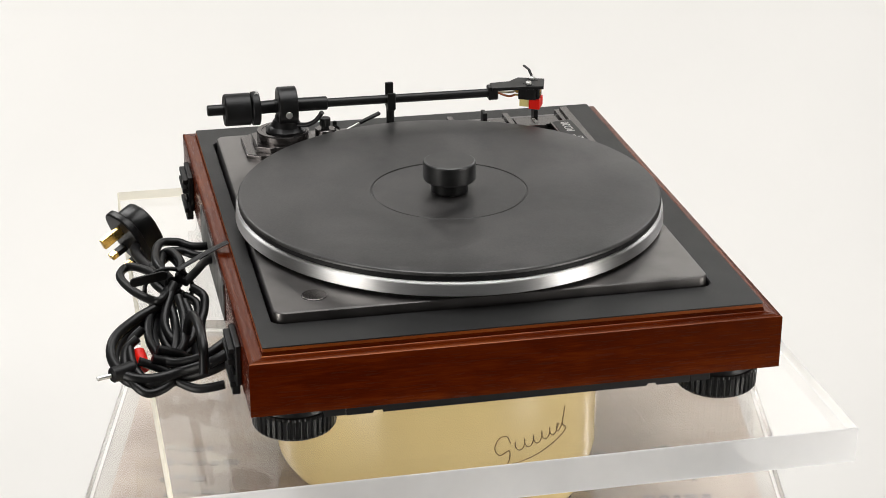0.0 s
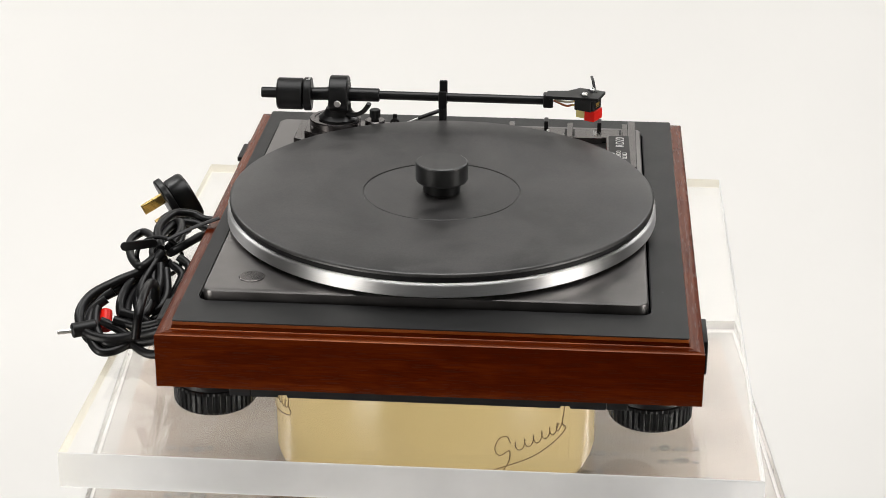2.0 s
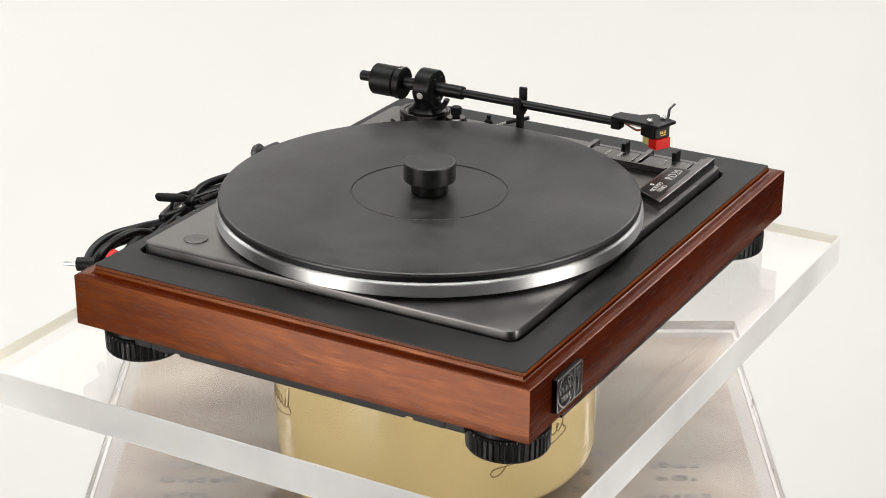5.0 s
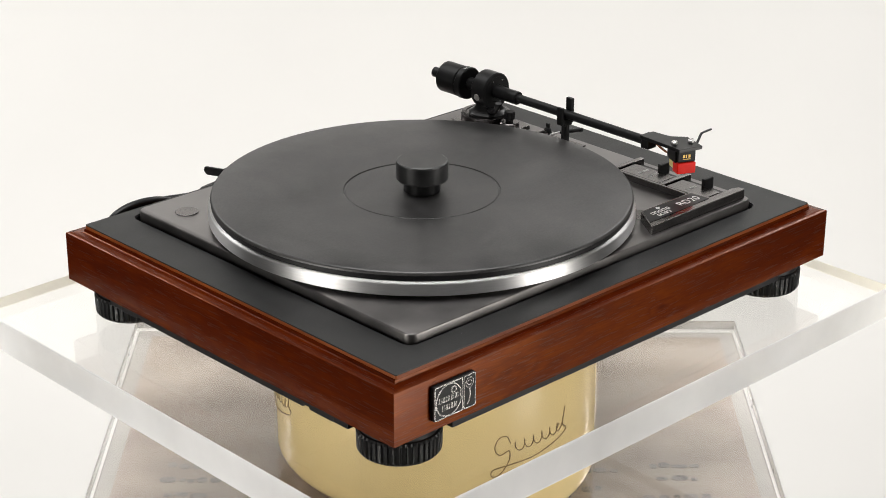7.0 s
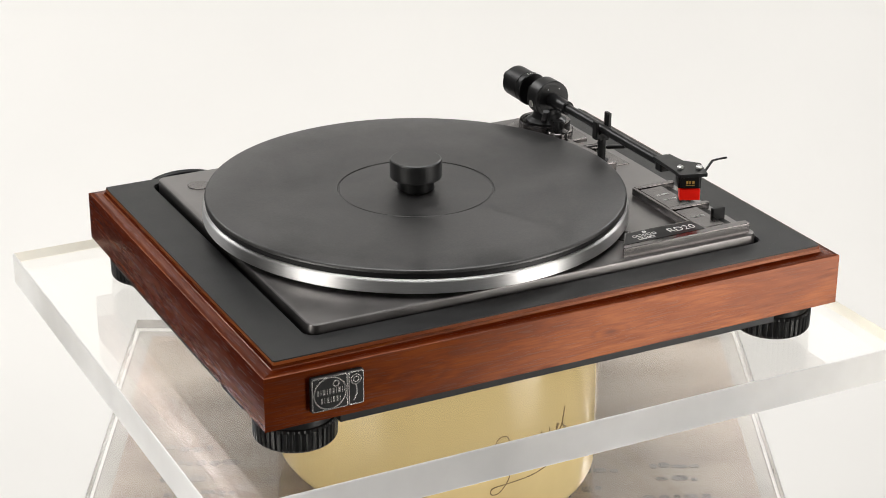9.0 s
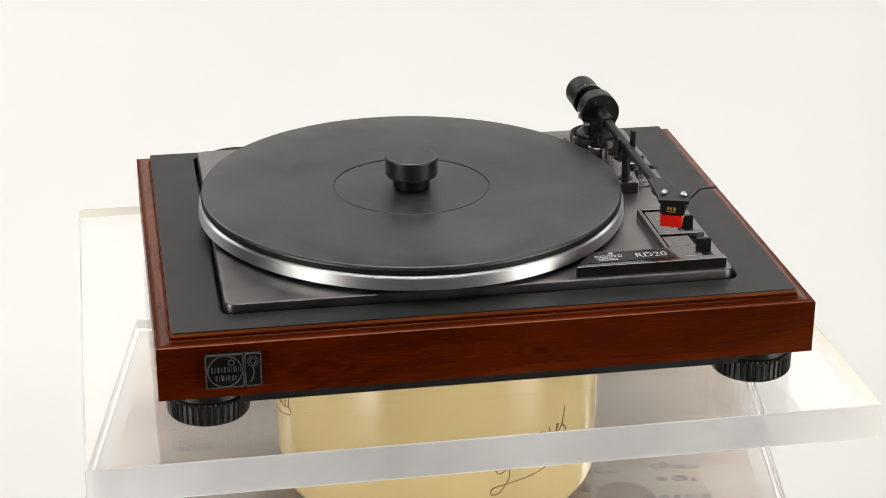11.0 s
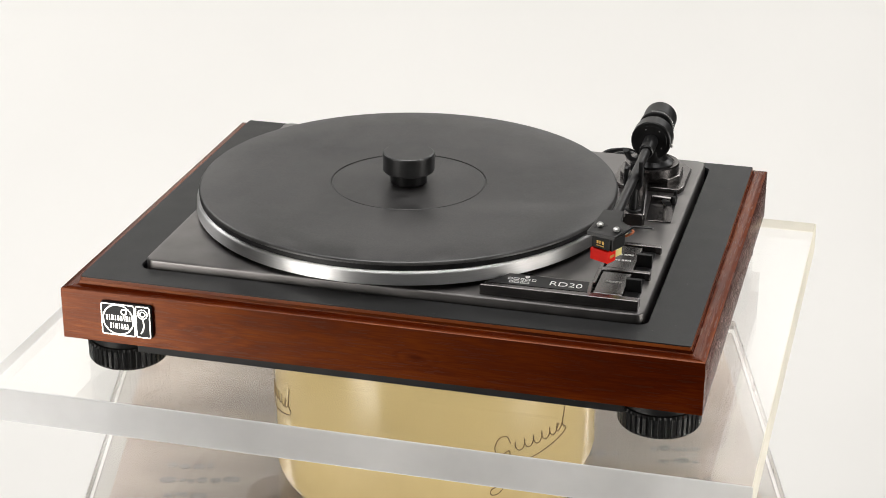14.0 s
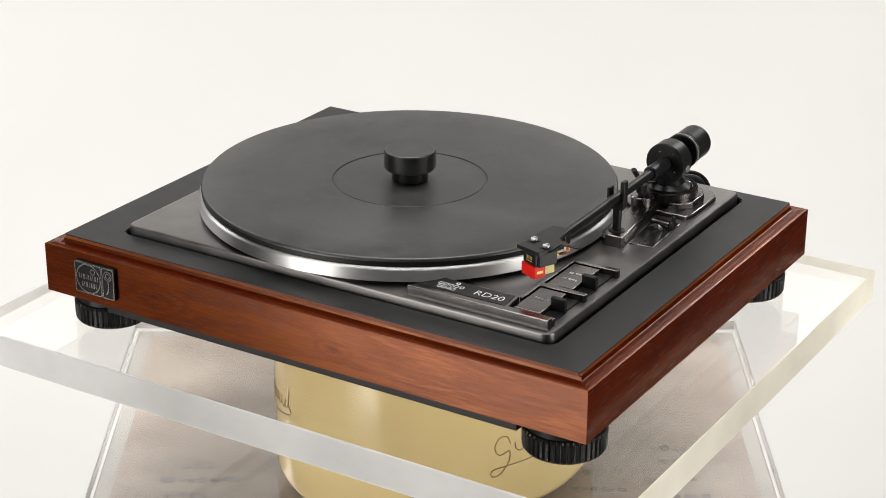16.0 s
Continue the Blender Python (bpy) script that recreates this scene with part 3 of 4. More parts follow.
def deck_plate():
    # plate with a rounded top edge
    bm = prism(rounded(PX0, PX1, PY0, PY1, 0.007, 6), ZP - 0.018, ZP, 0.0016, 3)
    plate = part("deck_plate", bm, PLATE, DECK, "brushed gunmetal deck plate")
    bm = lathe([(0, 0), (0.0085, 0), (0.0085, 0.0004), (0.0080, 0.0006), (0, 0.0006)], 40)
    o = part("hole_cap", bm, GUNMETAL, plate, "dark grey round cap")
    o.location = (-0.1402, 0.1109, ZP)
    o = part("hole_cap", lathe([(0, 0), (0.0085, 0), (0.0085, 0.0004), (0.0080, 0.0006), (0, 0.0006)], 40), GUNMETAL, plate, "dark grey round cap")
    o.location = (0.0905, -0.1135, ZP)

    # control block: an L of bars round a flat well
    zt = 0.0772
    zb = zt + 0.0021
    bm = prism([(0.0680, -0.1452), (0.1715, -0.1452), (0.1715, -0.1392), (0.1400, -0.1388), (0.1385, -0.1222), (0.0830, -0.1222)], ZP - 0.001, zb, 0.0005)
    block = part("control_block", bm, GUNMETAL, DECK, "gunmetal control block")
    part("name_panel", prism([(0.0715, -0.1405), (0.1375, -0.1395), (0.1362, -0.1240), (0.0835, -0.1240)], zb, zb + 0.0003), BLACK_METAL, block, "dark panel with pale print")
    bm = bmesh.new()
    for x, y, w, h in ((0.0855, -0.1268, 0.0022, 0.0032), (0.0895, -0.1268, 0.0030, 0.0032), (0.0935, -0.1268, 0.0016, 0.0032), (0.0970, -0.1268, 0.0026, 0.0032), (0.1012, -0.1268, 0.0022, 0.0032),
                       (0.0870, -0.1315, 0.0020, 0.0032), (0.0905, -0.1315, 0.0026, 0.0032), (0.0940, -0.1315, 0.0012, 0.0032), (0.0970, -0.1315, 0.0028, 0.0032)):
        add(bm, ring_prism(rounded(x - w / 2 - 0.0003, x + w / 2 + 0.0003, y - 0.0046 - h / 2, y - 0.0046 + h / 2, 0.0006, 4), rounded(x - w / 2 + 0.0001, x + w / 2 - 0.0001, y - 0.0046 - h / 2 + 0.0004, y - 0.0046 + h / 2 - 0.0004, 0.0003, 4), zb + 0.0003, zb + 0.0005))
    add(bm, ring_prism([(0.0960 + 0.0016 * math.cos(a), -0.1268 + 0.0016 * math.sin(a)) for a in np.linspace(0, 6.283, 17)[:-1]], [(0.0960 + 0.0007 * math.cos(a), -0.1268 + 0.0007 * math.sin(a)) for a in np.linspace(0, 6.283, 17)[:-1]], zb + 0.0003, zb + 0.0005))
    part("name_bars", bm, WHITE_PRINT, block)
    lettering("RD20", 0.0094, pose(0.1224, -0.1329, zb + 0.0004), WHITE_PRINT, block, thin=0.00012)
    # side wall of the keys, three rails, two keys with raised tabs
    part("key_wall", box(0.1366, 0.1392, -0.1190, -0.0470, ZP - 0.001, zt, 0.0004), GUNMETAL, block)
    for y, x1 in ((-0.0475, 0.1715), (-0.0935, 0.1715), (-0.1370, 0.1715)):
        part("rail", prism(rounded(0.1385, x1, y - 0.0022, y + 0.0022, 0.0010, 4), ZP - 0.001, zt + 0.0002, 0.0005), GUNMETAL, block)
    for y0, y1, words in ((-0.0905, -0.0505, (("33 RPM", -0.0668), ("45 RPM", -0.0766))), (-0.1335, -0.0965, (("REJECT", -0.1134),))):
        # solid black slab: the shade in the gap round the key, as colour
        part("key_gap_shade", box(0.1392, 0.1680, y0 - 0.0006, y1 + 0.0006, ZP - 0.001, ZP + 0.0012, 0), BLACK, block, "black slab for the shade in the gap round a key")
        key = part("key", box(0.1402, 0.1592, y0 + 0.0008, y1 - 0.0008, ZP, zt - 0.0006, 0.0005), GUNMETAL, block, "flat gunmetal key")
        ym = y0 + 0.010 if y0 < -0.1 else y0 + 0.009
        bm = box(0.1588, 0.1690, ym - 0.0075, ym + 0.0085, ZP, zt - 0.0040, 0.0005)
        add(bm, box(0.1588, 0.1692, ym + 0.0052, ym + 0.0085, ZP, zt + 0.0050, 0.0006))
        part("key_tab", bm, BLACK, key, "raised black finger tab")
        for w, y in words:
            lettering(w, 0.0034, pose(0.1500, y, zt - 0.0004), WHITE_PRINT, key)


deck_plate()
PCX, PCY = -0.0190, -0.0054


def platter():
    z0, z1, R = 0.0745, 0.0847, 0.1514
    prof = [(0, z0), (R - 0.004, z0), (R - 0.0008, z0 + 0.0004), (R + 0.0003, z0 + 0.0012), (R - 0.0001, z1 - 0.0016), (R - 0.0004, z1 - 0.0009), (R - 0.0013, z1 - 0.0001), (R - 0.0018, z1), (R - 0.006, z1), (0, z1)]
    o = part("platter", lathe(prof, 256), CHROME, DECK, "polished aluminium platter rim", 20)
    o.location = (PCX, PCY, 0)
    part("platter_hub", lathe([(0, 0.064), (0.05, 0.064), (0.05, 0.0746), (0, 0.0746)], 64), BLACK_METAL, DECK).location = (PCX, PCY, 0)
    zm = 0.0909
    R2, ri = 0.1498, 0.0552
    # the mat's side gets plain black: the shade below its rounded edge, as colour
    under = lathe([(0, z1 - 0.0003), (R2 - 0.0012, z1 - 0.0003), (R2 - 0.0004, z1 + 0.0006), (R2 - 0.0002, zm - 0.0024), (0, zm - 0.0024)], 256)
    prof = [(R2 - 0.0004, zm - 0.0026), (R2, zm - 0.0022), (R2 - 0.0001, zm - 0.0014), (R2 - 0.0005, zm - 0.0007), (R2 - 0.0011, zm - 0.0002), (R2 - 0.0018, zm)]
    zi = zm - 0.0009
    prof += [(0.120, zm - 0.0003), (ri + 0.0009, zi), (ri + 0.0004, zi - 0.0007), (ri - 0.0004, zi - 0.0007), (ri - 0.0009, zi - 0.0002), (0, zi - 0.0002)]
    top = part("platter_mat", lathe(prof, 256), RUBBER, DECK, "black rubber platter mat with a ring groove", 30)
    top.location = (PCX, PCY, 0)
    part("mat_side_shade", under, BLACK, top, "side of the mat, its shade put into a black colour", 30)


platter()
CLAMP = thing("record_clamp", "black round record clamp standing on the platter mat", "record clamp", (PCX, PCY, 0.0898))
part("neck", lathe([(0, 0), (0.0128, 0), (0.0132, 0.0005), (0.0132, 0.0100), (0, 0.0100)], 64), BLACK, CLAMP)
part("head", lathe([(0, 0.0080), (0.0162, 0.0080), (0.0180, 0.0087), (0.0186, 0.0098), (0.0186, 0.0213), (0.0182, 0.0222), (0.0174, 0.0226), (0, 0.0224)], 96), CLAMP_BLACK, CLAMP, "black satin round head with a scuffed top")


def tonearm():
    AX, AZ = 0.1416, 0.1062
    # stepped base on the deck plate
    base = part("arm_base", prism([(0.122, 0.066), (0.166, 0.066), (0.1685, 0.074), (0.1685, 0.113), (0.162, 0.122), (0.122, 0.122), (0.1155, 0.112), (0.1155, 0.074)], ZP - 0.001, 0.0755, 0.0008), GUNMETAL, DECK, "stepped gunmetal arm base")
    part("base_tier", prism([(0.124, 0.074), (0.1565, 0.074), (0.1635, 0.084), (0.1635, 0.103), (0.157, 0.114), (0.126, 0.114), (0.1195, 0.104), (0.1195, 0.083)], 0.0750, 0.0800, 0.0008), GUNMETAL, base)
    bm = lathe([(0, 0.0795), (0.0200, 0.0795), (0.0202, 0.0860), (0.0196, 0.0868), (0.0165, 0.0868), (0.0160, 0.0862), (0, 0.0862)], 64)
    o = part("base_ring", bm, GUNMETAL, base)
    o.location = (AX, 0.0912, 0)
    bm = lathe([(0, 0.0855), (0.0155, 0.0855), (0.0158, 0.0880), (0.0120, 0.0905), (0.0095, 0.0950), (0, 0.0950)], 64)
    part("bearing_post", bm, BLACK_METAL, DECK, "black bearing post").location = (AX, 0.0885, 0)
    # lift pedestal
    ped = part("lift_pedestal", prism([(0.1350, -0.0015), (0.1382, -0.0030), (0.1505, -0.0030), (0.1515, 0.0000), (0.1420, 0.0740), (0.1290, 0.0740), (0.1335, 0.002)], ZP - 0.001, 0.0808, 0.0010), GUNMETAL, DECK, "long gunmetal arm-lift pedestal")
    o = part("collar", lathe([(0, 0), (0.0056, 0), (0.0056, 0.0006), (0.0048, 0.0009), (0, 0.0009)], 32), BLACK_METAL, ped)
    o.location = (0.1422, 0.0062, 0.0806)
    rest = part("arm_rest_post", rod((0.1422, 0.0062, 0.0808), (0.1422, 0.0062, 0.0985), 0.0031, 24), BLACK, DECK, "black arm-rest post")
    bm = box(0.1385, 0.1470, 0.0035, 0.0090, 0.0965, 0.1030, 0.0008)
    add(bm, box(0.1452, 0.1482, 0.0030, 0.0092, 0.0985, 0.1178, 0.0006))
    add(bm, box(0.1352, 0.1376, 0.0030, 0.0092, 0.0985, 0.1120, 0.0006))
    add(bm, box(0.1352, 0.1480, 0.0035, 0.0090, 0.0980, 0.1018, 0.0006))
    part("rest_fork", bm, BLACK, rest, "black arm-rest clip")
    # lift lever and its small housing
    bm = rod((0.1600, 0.0400, 0.0735), (0.1600, 0.0345, 0.0780), 0.0013, 12)
    add(bm, tube(smooth_path([(0.1600, 0.0360, 0.0770), (0.1603, 0.0315, 0.0793), (0.1615, 0.0260, 0.0814)], 5), 0.0009, 10))
    lever = part("lift_lever", bm, STEEL, DECK, "thin bright cueing lever", 60)
    part("lever_grip", tube(smooth_path([(0.1612, 0.0275, 0.0808), (0.1630, 0.0200, 0.0833), (0.1664, 0.0106, 0.0860)], 5), 0.0023, 12, flat=0.7), BLACK, lever, "black plastic grip", 60)
    house = part("lift_housing", rod((0.1350, 0.0590, 0.080), (0.1350, 0.0590, 0.0880), 0.0078, 40), GUNMETAL, DECK, "round gunmetal lift housing")
    part("lift_cap", lathe([(0, 0), (0.0030, 0), (0.0030, 0.0018), (0.0042, 0.0022), (0.0043, 0.0078), (0.0038, 0.0084), (0, 0.0082)], 48, lambda i, r, z: -0.0003 * (i % 2) * (r > 0.004)), BLACK, house, "black knurled cap").location = (0.1350, 0.0590, 0.0879)
    bm = tube(smooth_path([(0.1350, 0.0800, 0.0920), (0.1310, 0.0735, 0.0930), (0.1285, 0.0680, 0.0962), (0.1270, 0.0645, 0.1005), (0.1262, 0.0625, 0.1040)], 6), 0.0026, 10, flat=0.7)
    part("lift_arm", bm, BLACK, DECK, "curved black lift arm", 60)
    # bias recess with a small knob
    panel = part("bias_panel", prism([(0.1512, 0.0075), (0.1690, 0.0085), (0.1665, 0.0580), (0.1475, 0.0590)], ZP - 0.0005, ZP + 0.0009, 0.0003), GUNMETAL, DECK, "gunmetal bias-force panel")
    part("bias_roller", rod((0.1490, 0.0480, ZP + 0.0022), (0.1640, 0.0465, ZP + 0.0022), 0.0030, 24), GUNMETAL, panel)
    bm = rod((0.1645, 0.0465, ZP + 0.003), (0.1672, 0.0465, ZP + 0.003), 0.0038, 24)
    add(bm, box(0.1650, 0.1672, 0.0448, 0.0482, ZP + 0.003, ZP + 0.010, 0.0006))
    part("bias_knob", bm, BLACK, panel, "small black knob")
    bm = bmesh.new()
    for i in range(3):
        add(bm, box(0.1585, 0.1612, 0.0145 + i * 0.009, 0.0152 + i * 0.009, ZP + 0.0009, ZP + 0.0011, 0))
        add(bm, box(0.1585, 0.1590, 0.0145 + i * 0.009, 0.0172 + i * 0.009, ZP + 0.0009, ZP + 0.0011, 0))
    part("bias_marks", bm, BLACK, panel)
    # moving arm
    arm = part("arm_tube", rod((AX, 0.075, AZ), (0.1429, -0.0745, AZ - 0.0012), 0.0034, 32), BLACK_METAL, DECK, "black straight tonearm tube")
    part("arm_sleeve", rod((AX, 0.098, AZ), (AX + 0.0003, 0.0560, AZ - 0.0003), 0.0053, 32, 0.0008), BLACK_METAL, arm, "thicker black sleeve")
    yoke = part("bearing_yoke", rod((AX, 0.0948, AZ - 0.0002), (AX, 0.0802, AZ - 0.0002), 0.0148, 64, 0.0008), BLACK_METAL, DECK, "black round bearing housing")
    part("yoke_face", rod((AX, 0.0804, AZ - 0.0002), (AX, 0.0800, AZ - 0.0002), 0.0118, 48, 0.0001), BLACK, yoke)
    part("yoke_neck", rod((AX, 0.0878, 0.0900), (AX, 0.0878, 0.0985), 0.0092, 40, 0.0006), BLACK_METAL, yoke)
    for s in (-1, 1):
        part("bearing_screw", rod((AX + s * 0.0136, 0.0876, AZ - 0.0035), (AX + s * 0.0152, 0.0876, AZ - 0.0035), 0.0027, 20, 0.0003), STEEL, yoke, "bright bearing screw")
    for dx, dz in ((0.0060, 0.0080), (-0.0040, 0.0085), (0.0080, -0.0050)):
        part("face_pin", rod((AX + dx, 0.0802, AZ + dz), (AX + dx, 0.0795, AZ + dz), 0.0004, 10, 0.0001), STEEL, yoke)
    # counterweight
    part("rear_stub", rod((0.1405, 0.1015, AZ), (0.1396, 0.1490, AZ + 0.0004), 0.0042, 32), BLACK_METAL, arm)
    cw = part("counterweight", rod((0.1404, 0.1158, AZ - 0.0004), (0.1399, 0.1362, AZ - 0.0002), 0.0124, 64, 0.0010), BLACK, DECK, "black cylindrical counterweight")
    dial = part("weight_dial", rod((0.1406, 0.1092, AZ - 0.0004), (0.1404, 0.1152, AZ - 0.0004), 0.0130, 64, 0.0007), BLACK, cw, "black dial ring with white ticks")
    part("weight_sleeve", rod((AX, 0.0940, AZ), (0.1406, 0.1096, AZ - 0.0002), 0.0050, 32), BLACK_METAL, cw)
    bm = bmesh.new()
    for i in range(18):
        a = radians(165 + 8 * i)
        l = 0.0030 if i % 5 == 0 else 0.0016
        add(bm, box(-0.00016, 0.00016, -0.0001, 0.0003, 0, l, 0), Matrix.Translation((0.1406, 0.1096, AZ - 0.0004)) @ Matrix.Rotation(radians(-90), 4, "X") @ Matrix.Rotation(a, 4, "Z") @ Matrix.Translation((0, 0.0130, 0.0004)))
    part("dial_ticks", bm, WHITE_PRINT, dial, "white ticks")
    # headshell, set at an angle to the arm; local y points to the front of the cartridge
    plate = [(0.1315, -0.1148), (0.1508, -0.1205), (0.1582, -0.1005), (0.1500, -0.0910), (0.1488, -0.0752), (0.1352, -0.0742), (0.1328, -0.1060)]
    bm = prism(plate, 0.1086, 0.1112, 0.0004)
    hs = part("headshell", bm, BLACK_METAL, DECK, "black slotted headshell")
    part("shell_collar", box(0.1385, 0.1480, -0.0800, -0.0722, 0.1000, 0.1105, 0.0010), BLACK_METAL, hs)
    for sx, sy in ((0.1385, -0.1045), (0.1503, -0.1102)):
        # black bar laid on the shell for the shade inside a cut-out slot
        slot_shade = part("slot_shade", box(-0.0048, 0.0048, -0.0013, 0.0013, 0.1110, 0.1114, 0), BLACK, hs)
        slot_shade.matrix_basis = pose(sx, sy, 0, 0, 0, -25.8 + 65)
        sc = part("mounting_screw", rod((sx, sy, 0.1112), (sx, sy, 0.1138), 0.0023, 24, 0.0007), STEEL, hs, "bright slotted screw")
        # shade of the screwdriver slot, drawn as a thin black bar
        part("screw_slot_shade", box(sx - 0.0019, sx + 0.0019, sy - 0.0003, sy + 0.0003, 0.1136, 0.11385, 0), BLACK, sc)
        part("screw_end", rod((sx, sy, 0.0985), (sx, sy, 0.1005), 0.0013, 12, 0.0003), STEEL, sc)
    part("finger_lift", tube(smooth_path([(0.1505, -0.1125, 0.1100), (0.1545, -0.1122, 0.1102), (0.1600, -0.1108, 0.1148), (0.1625, -0.1105, 0.1158), (0.1735, -0.1094, 0.1156)], 5), 0.0011, 8, flat=0.7), BLACK_METAL, hs, "thin black finger lift", 60)
    # cartridge
    C = pose(0.1438, -0.1080, 0, 0, 0, -25.8)
    cart = part("cartridge", box(-0.0082, 0.0082, -0.0052, 0.0090, 0.0988, 0.1086, 0.0007), BLACK, DECK, "black cartridge body")
    cart.matrix_basis = C
    part("front_panel", box(-0.0068, 0.0068, -0.0072, -0.0050, 0.0996, 0.1082, 0.0006), BLACK, cart)
    bm = bmesh.new()
    for i, w in enumerate((0.0014, 0.0010, 0.0016)):
        add(bm, box(-0.0028 + i * 0.0021, -0.0028 + i * 0.0021 + w, -0.0074, -0.0071, 0.1030, 0.1052, 0))
    add(bm, box(-0.0030, 0.0032, -0.0074, -0.0071, 0.1016, 0.1021, 0))
    part("gold_mark", bm, GOLD, cart, "small gold bars")
    st = part("stylus_guard", box(-0.0072, 0.0072, -0.0082, 0.0006, 0.0910, 0.0993, 0.0006), RED, cart, "bright red stylus guard")
    part("guard_mark", box(0.0070, 0.0075, -0.0060, -0.0015, 0.0945, 0.0962, 0), GOLD, st)
    part("stylus_body", box(-0.0066, 0.0066, 0.0004, 0.0082, 0.0925, 0.0990, 0.0006), CREAM_PL, cart, "pale yellow stylus body")
    part("stylus", rod((0.001, -0.0035, 0.0886), (0.001, -0.0015, 0.0915), 0.0008, 8), BLACK, st)
    for i, w in enumerate((COPPER, WHITE_WIRE, WHITE_WIRE, COPPER)):
        x = -0.0051 + i * 0.0034
        part("lead_pin", rod((x, 0.0088, 0.1015 + 0.002 * (i % 2)), (x, 0.0125, 0.1015 + 0.002 * (i % 2)), 0.0008, 10, 0.0002), GOLD, cart)
        mid = (0.0080, 0.0180, 0.1060) if i == 3 else (x * 1.3 + 0.001, 0.0175, 0.1000 + 0.0018 * i)
        part("lead_wire", tube(smooth_path([(x, 0.0120, 0.1015 + 0.002 * (i % 2)), mid, (-0.0085 + x * 0.25, 0.0262, 0.1040)], 7), 0.00085, 8), w, cart, "thin headshell wire", 65)


tonearm()


# ---------------------------------------------------------------- tied cables behind the record player
def cables():
    o = thing("cable_bundle", "coiled black mains and audio cable tied behind the record player", "cable", (-0.03, 0.20, 0))

    def cab(pts, r=0.0036, closed=False, flat=1.0, name="cable", m=CABLE, label=""):
        bm = tube(smooth_path(pts, 8, closed), r, 10, closed, flat)
        bm.transform(Matrix.Translation((0.03, -0.20, 0)))
        return part(name, bm, m, o, label, 60)

    # strands, as points in millimetres: big lower loops, the upper loop, the small side loop, leads into the back
    runs = {
        "outer": ((-41, 193, 45), (-52, 203, 36), (-62, 222, 30), (-79, 237, 26), (-96, 241, 20), (-112, 234, 14), (-118, 218, 12), (-116, 198, 14), (-122, 178, 22), (-118, 158, 30)),
        "second": ((-41, 191, 41), (-55, 210, 31), (-81, 215, 25), (-102, 209, 19), (-109, 196, 18), (-112, 178, 24), (-100, 158, 32)),
        "inner": ((-46, 196, 41), (-66, 203, 30), (-79, 200, 22), (-87, 190, 20), (-74, 184, 26), (-54, 188, 37)),
        "end": ((-90, 223, 29), (-96, 232, 22), (-112, 231, 12), (-124, 221, 5), (-119, 207, 6), (-106, 196, 13), (-106, 215, 21)),
        "low": ((-128, 170, 8), (-125, 187, 5), (-116, 199, 7), (-108, 207, 12), (-106, 224, 20)),
        "upper": ((-38, 195, 46), (-8, 203, 49), (24, 198, 48), (30, 185, 46), (27, 175, 43), (32, 158, 40)),
        "side": ((-43, 198, 42), (-55, 206, 39), (-25, 220, 34), (8, 228, 32), (20, 221, 34), (-3, 208, 39), (-38, 197, 44)),
        "cord": ((92, 209, 22), (61, 214, 28), (16, 208, 35), (-34, 196, 44)),
        "lead": ((-41, 186, 45), (-26, 176, 47), (-10, 169, 46), (10, 158, 40)),
        "flank": ((-38, 182, 40), (-43, 174, 35), (-56, 175, 30), (-70, 179, 24), (-104, 180, 20)),
        "arch": ((-162, 186, 34), (-155, 185, 48), (-141, 185, 53.5), (-122, 186, 53.5), (-104, 187, 49), (-90, 188, 40), (-84, 190, 26)),
        "core": ((-52, 192, 40), (-68, 190, 31), (-91, 192, 24), (-98, 197, 19)),
    }
    twin = {"outer": (2, -2, -6), "second": (3, -4, -5), "inner": (-4, 2, -6), "upper": (-6, -3, -5), "end": (5, -4, 4), "core": (2, 6, -4), "flank": (-2, 5, -5)}
    for k, pts in runs.items():
        for off in ((0, 0, 0), twin.get(k)):
            if off:
                cab([((x + a) / 1000, (y + b) / 1000, max(3.4, z + c) / 1000) for (x, y, z), (a, b, c) in ((p, off) for p in pts)], 0.0036 if k in ("outer", "cord") else 0.0031)
    for dx, dz in ((0, 0), (4, -6)):
        cab([((-36 + dx) / 1000, 0.190, (46 + dz) / 1000), (-0.012, 0.186, (48 + dz) / 1000), (0.014 + dx / 1000, 0.192, (46 + dz) / 1000), (0.010, 0.203, (40 + dz) / 1000), (-0.014, 0.206, 0.036), (-0.040, 0.199, 0.038)], 0.0030)
    # tie
    bm = tube([(-0.034 + 0.002 * math.sin(a), 0.197 + 0.0165 * math.cos(a), 0.038 + 0.0145 * math.sin(a)) for a in np.linspace(0, 2 * math.pi, 33)[:-1]], 0.0016, 8, True)
    add(bm, tube(smooth_path([(-0.034, 0.190, 0.052), (-0.030, 0.172, 0.060), (-0.025, 0.154, 0.0660)], 5), 0.0040, 10, flat=0.28))
    tag = prism(rounded(0, 0.0265, -0.0036, 0.0036, 0.0034, 7), -0.0008, 0.0008, 0.0004)
    add(bm, tag, Matrix.Translation((-0.036, 0.1975, 0.0500)) @ pose(0, 0, 0, 0, 6, 99) @ pose(0, 0, 0, 80, 0, 0))
    bm.transform(Matrix.Translation((0.03, -0.20, 0)))
    part("cable_tie", bm, BLACK, o, "black plastic cable tie", 60)
    # mains plug
    M = Matrix.Translation((0.03, -0.20, 0)) @ Matrix.Translation((0.098, 0.2145, 0.0240)) @ Vector((-0.42, 0.80, -0.42)).to_track_quat("Z", "Y").to_matrix().to_4x4()
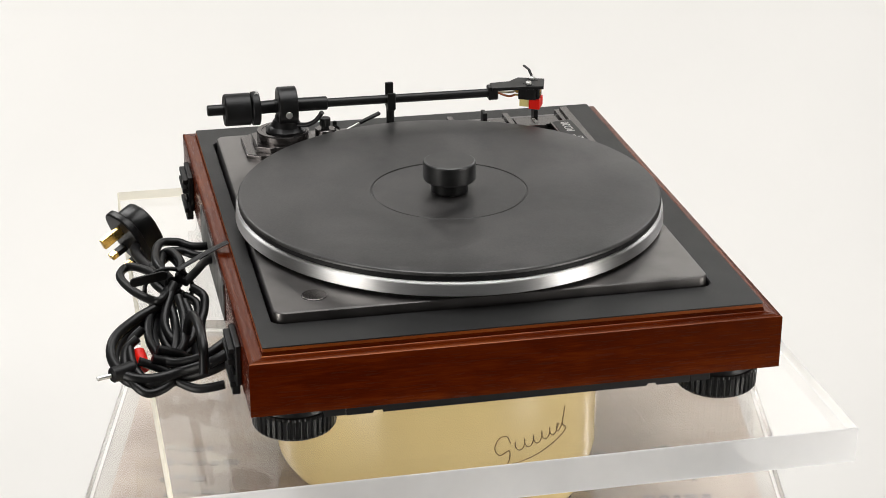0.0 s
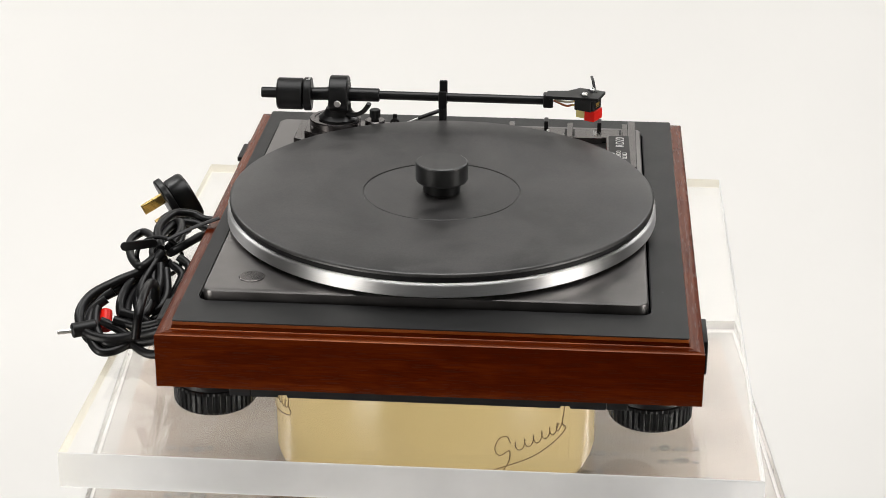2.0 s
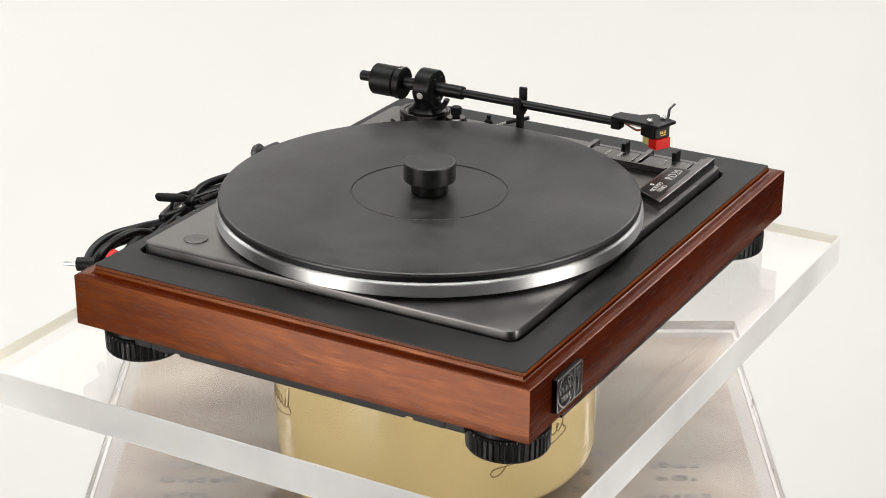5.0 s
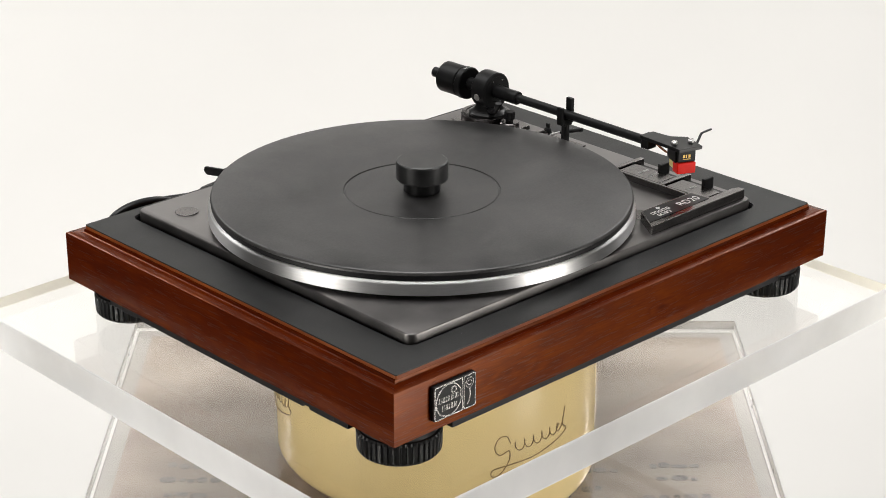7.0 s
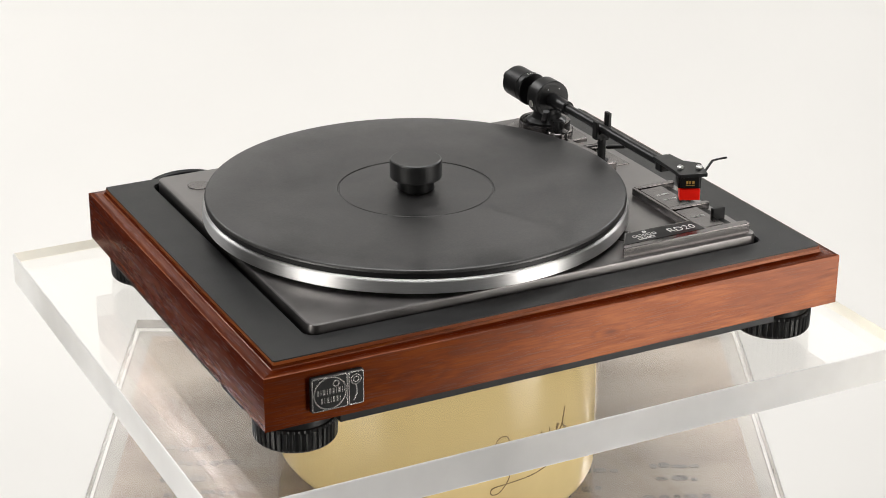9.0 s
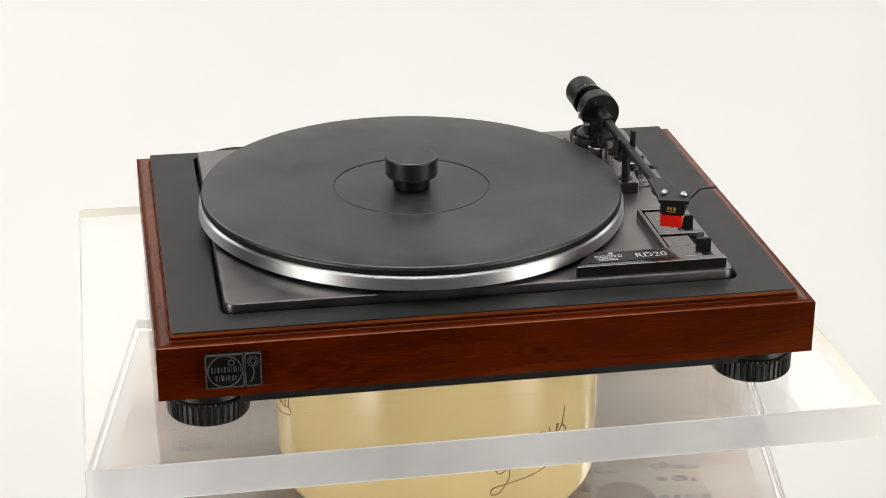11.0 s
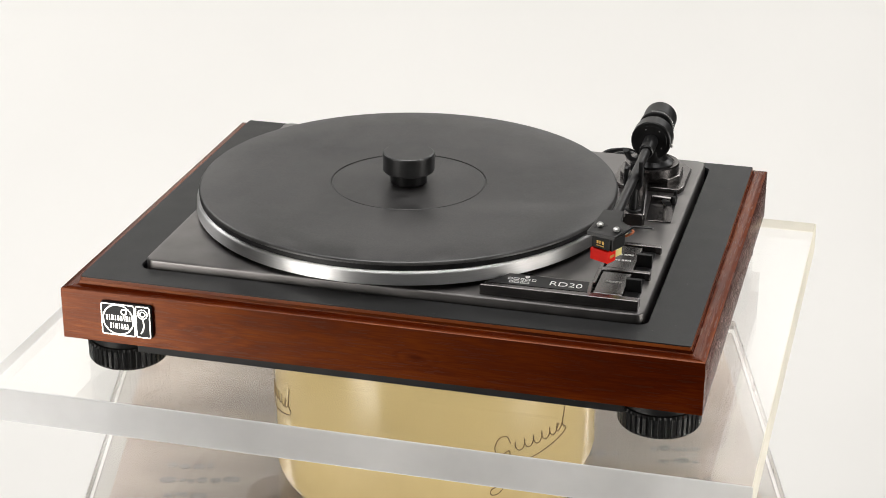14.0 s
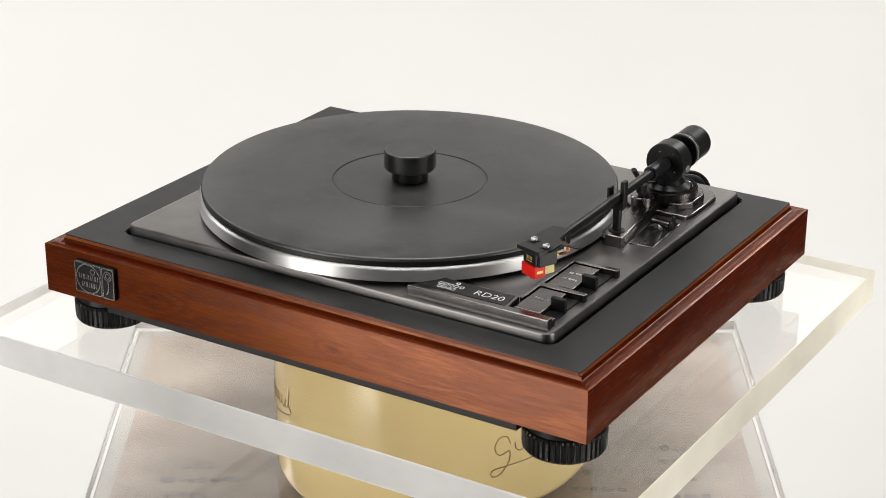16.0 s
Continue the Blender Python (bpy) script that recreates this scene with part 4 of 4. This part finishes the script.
    bm = prism(rounded(-0.0215, 0.0215, -0.023, 0.024, 0.017, 9), -0.002, 0.004, 0.0012)
    add(bm, prism(rounded(-0.0175, 0.0175, -0.017, 0.020, 0.014, 9), -0.018, -0.001, 0.004, 3))
    plug = part("plug", bm, BLACK_GLOSS, o, "black three-pin mains plug")
    plug.matrix_basis = M
    for x, y, w, h, l in ((0, 0.011, 0.0040, 0.0080, 0.0225), (-0.011, -0.010, 0.0063, 0.0040, 0.0178), (0.011, -0.010, 0.0063, 0.0040, 0.0178)):
        bare = 0.004 if y > 0 else 0.0125
        part("plug_pin", box(x - w / 2, x + w / 2, y - h / 2, y + h / 2, bare - 0.001, 0.002 + l * 0.9, 0.0006), BRASS, plug, "brass plug pin")
        if y < 0:
            part("pin_sleeve", box(x - w / 2 - 0.0001, x + w / 2 + 0.0001, y - h / 2 - 0.0001, y + h / 2 + 0.0001, 0.003, bare, 0.0004), BLACK, plug, "black pin sleeve")
    # audio plugs
    T = Matrix.Translation((0.03, -0.20, 0))
    bm = rod((-0.106, 0.2270, 0.0155), (-0.1138, 0.2425, 0.0150), 0.0052, 24, 0.0008)
    bm.transform(T)
    audio = part("audio_plug", bm, BLACK, o, "black audio plug with a bright pin")
    bm = rod((-0.1138, 0.2425, 0.0150), (-0.1165, 0.2520, 0.0147), 0.0016, 16, 0.0004)
    bm.transform(T)
    part("audio_pin", bm, STEEL, audio, "bright pin")
    bm = rod((-0.092, 0.2235, 0.0205), (-0.107, 0.2205, 0.0140), 0.0046, 24, 0.0010)
    bm.transform(T)
    part("red_audio_plug", bm, RED, o, "red audio plug")
    return o


CABLES = cables()


def motions():
    """All that stands on the sheet turns with it at one steady pace."""
    times = [0, 0.1, 0.2] + [0.5 * i for i in range(1, 32)] + [15.8, 15.9, 16.0]
    for ob in (SHEET, DECK, CLAMP, CABLES):
        home = Matrix.Translation(ob.location)
        walk(ob, [(t, pose(0, 0, 0, 0, 0, 102.232 - 8.3792 * t) @ home) for t in times])


motions()
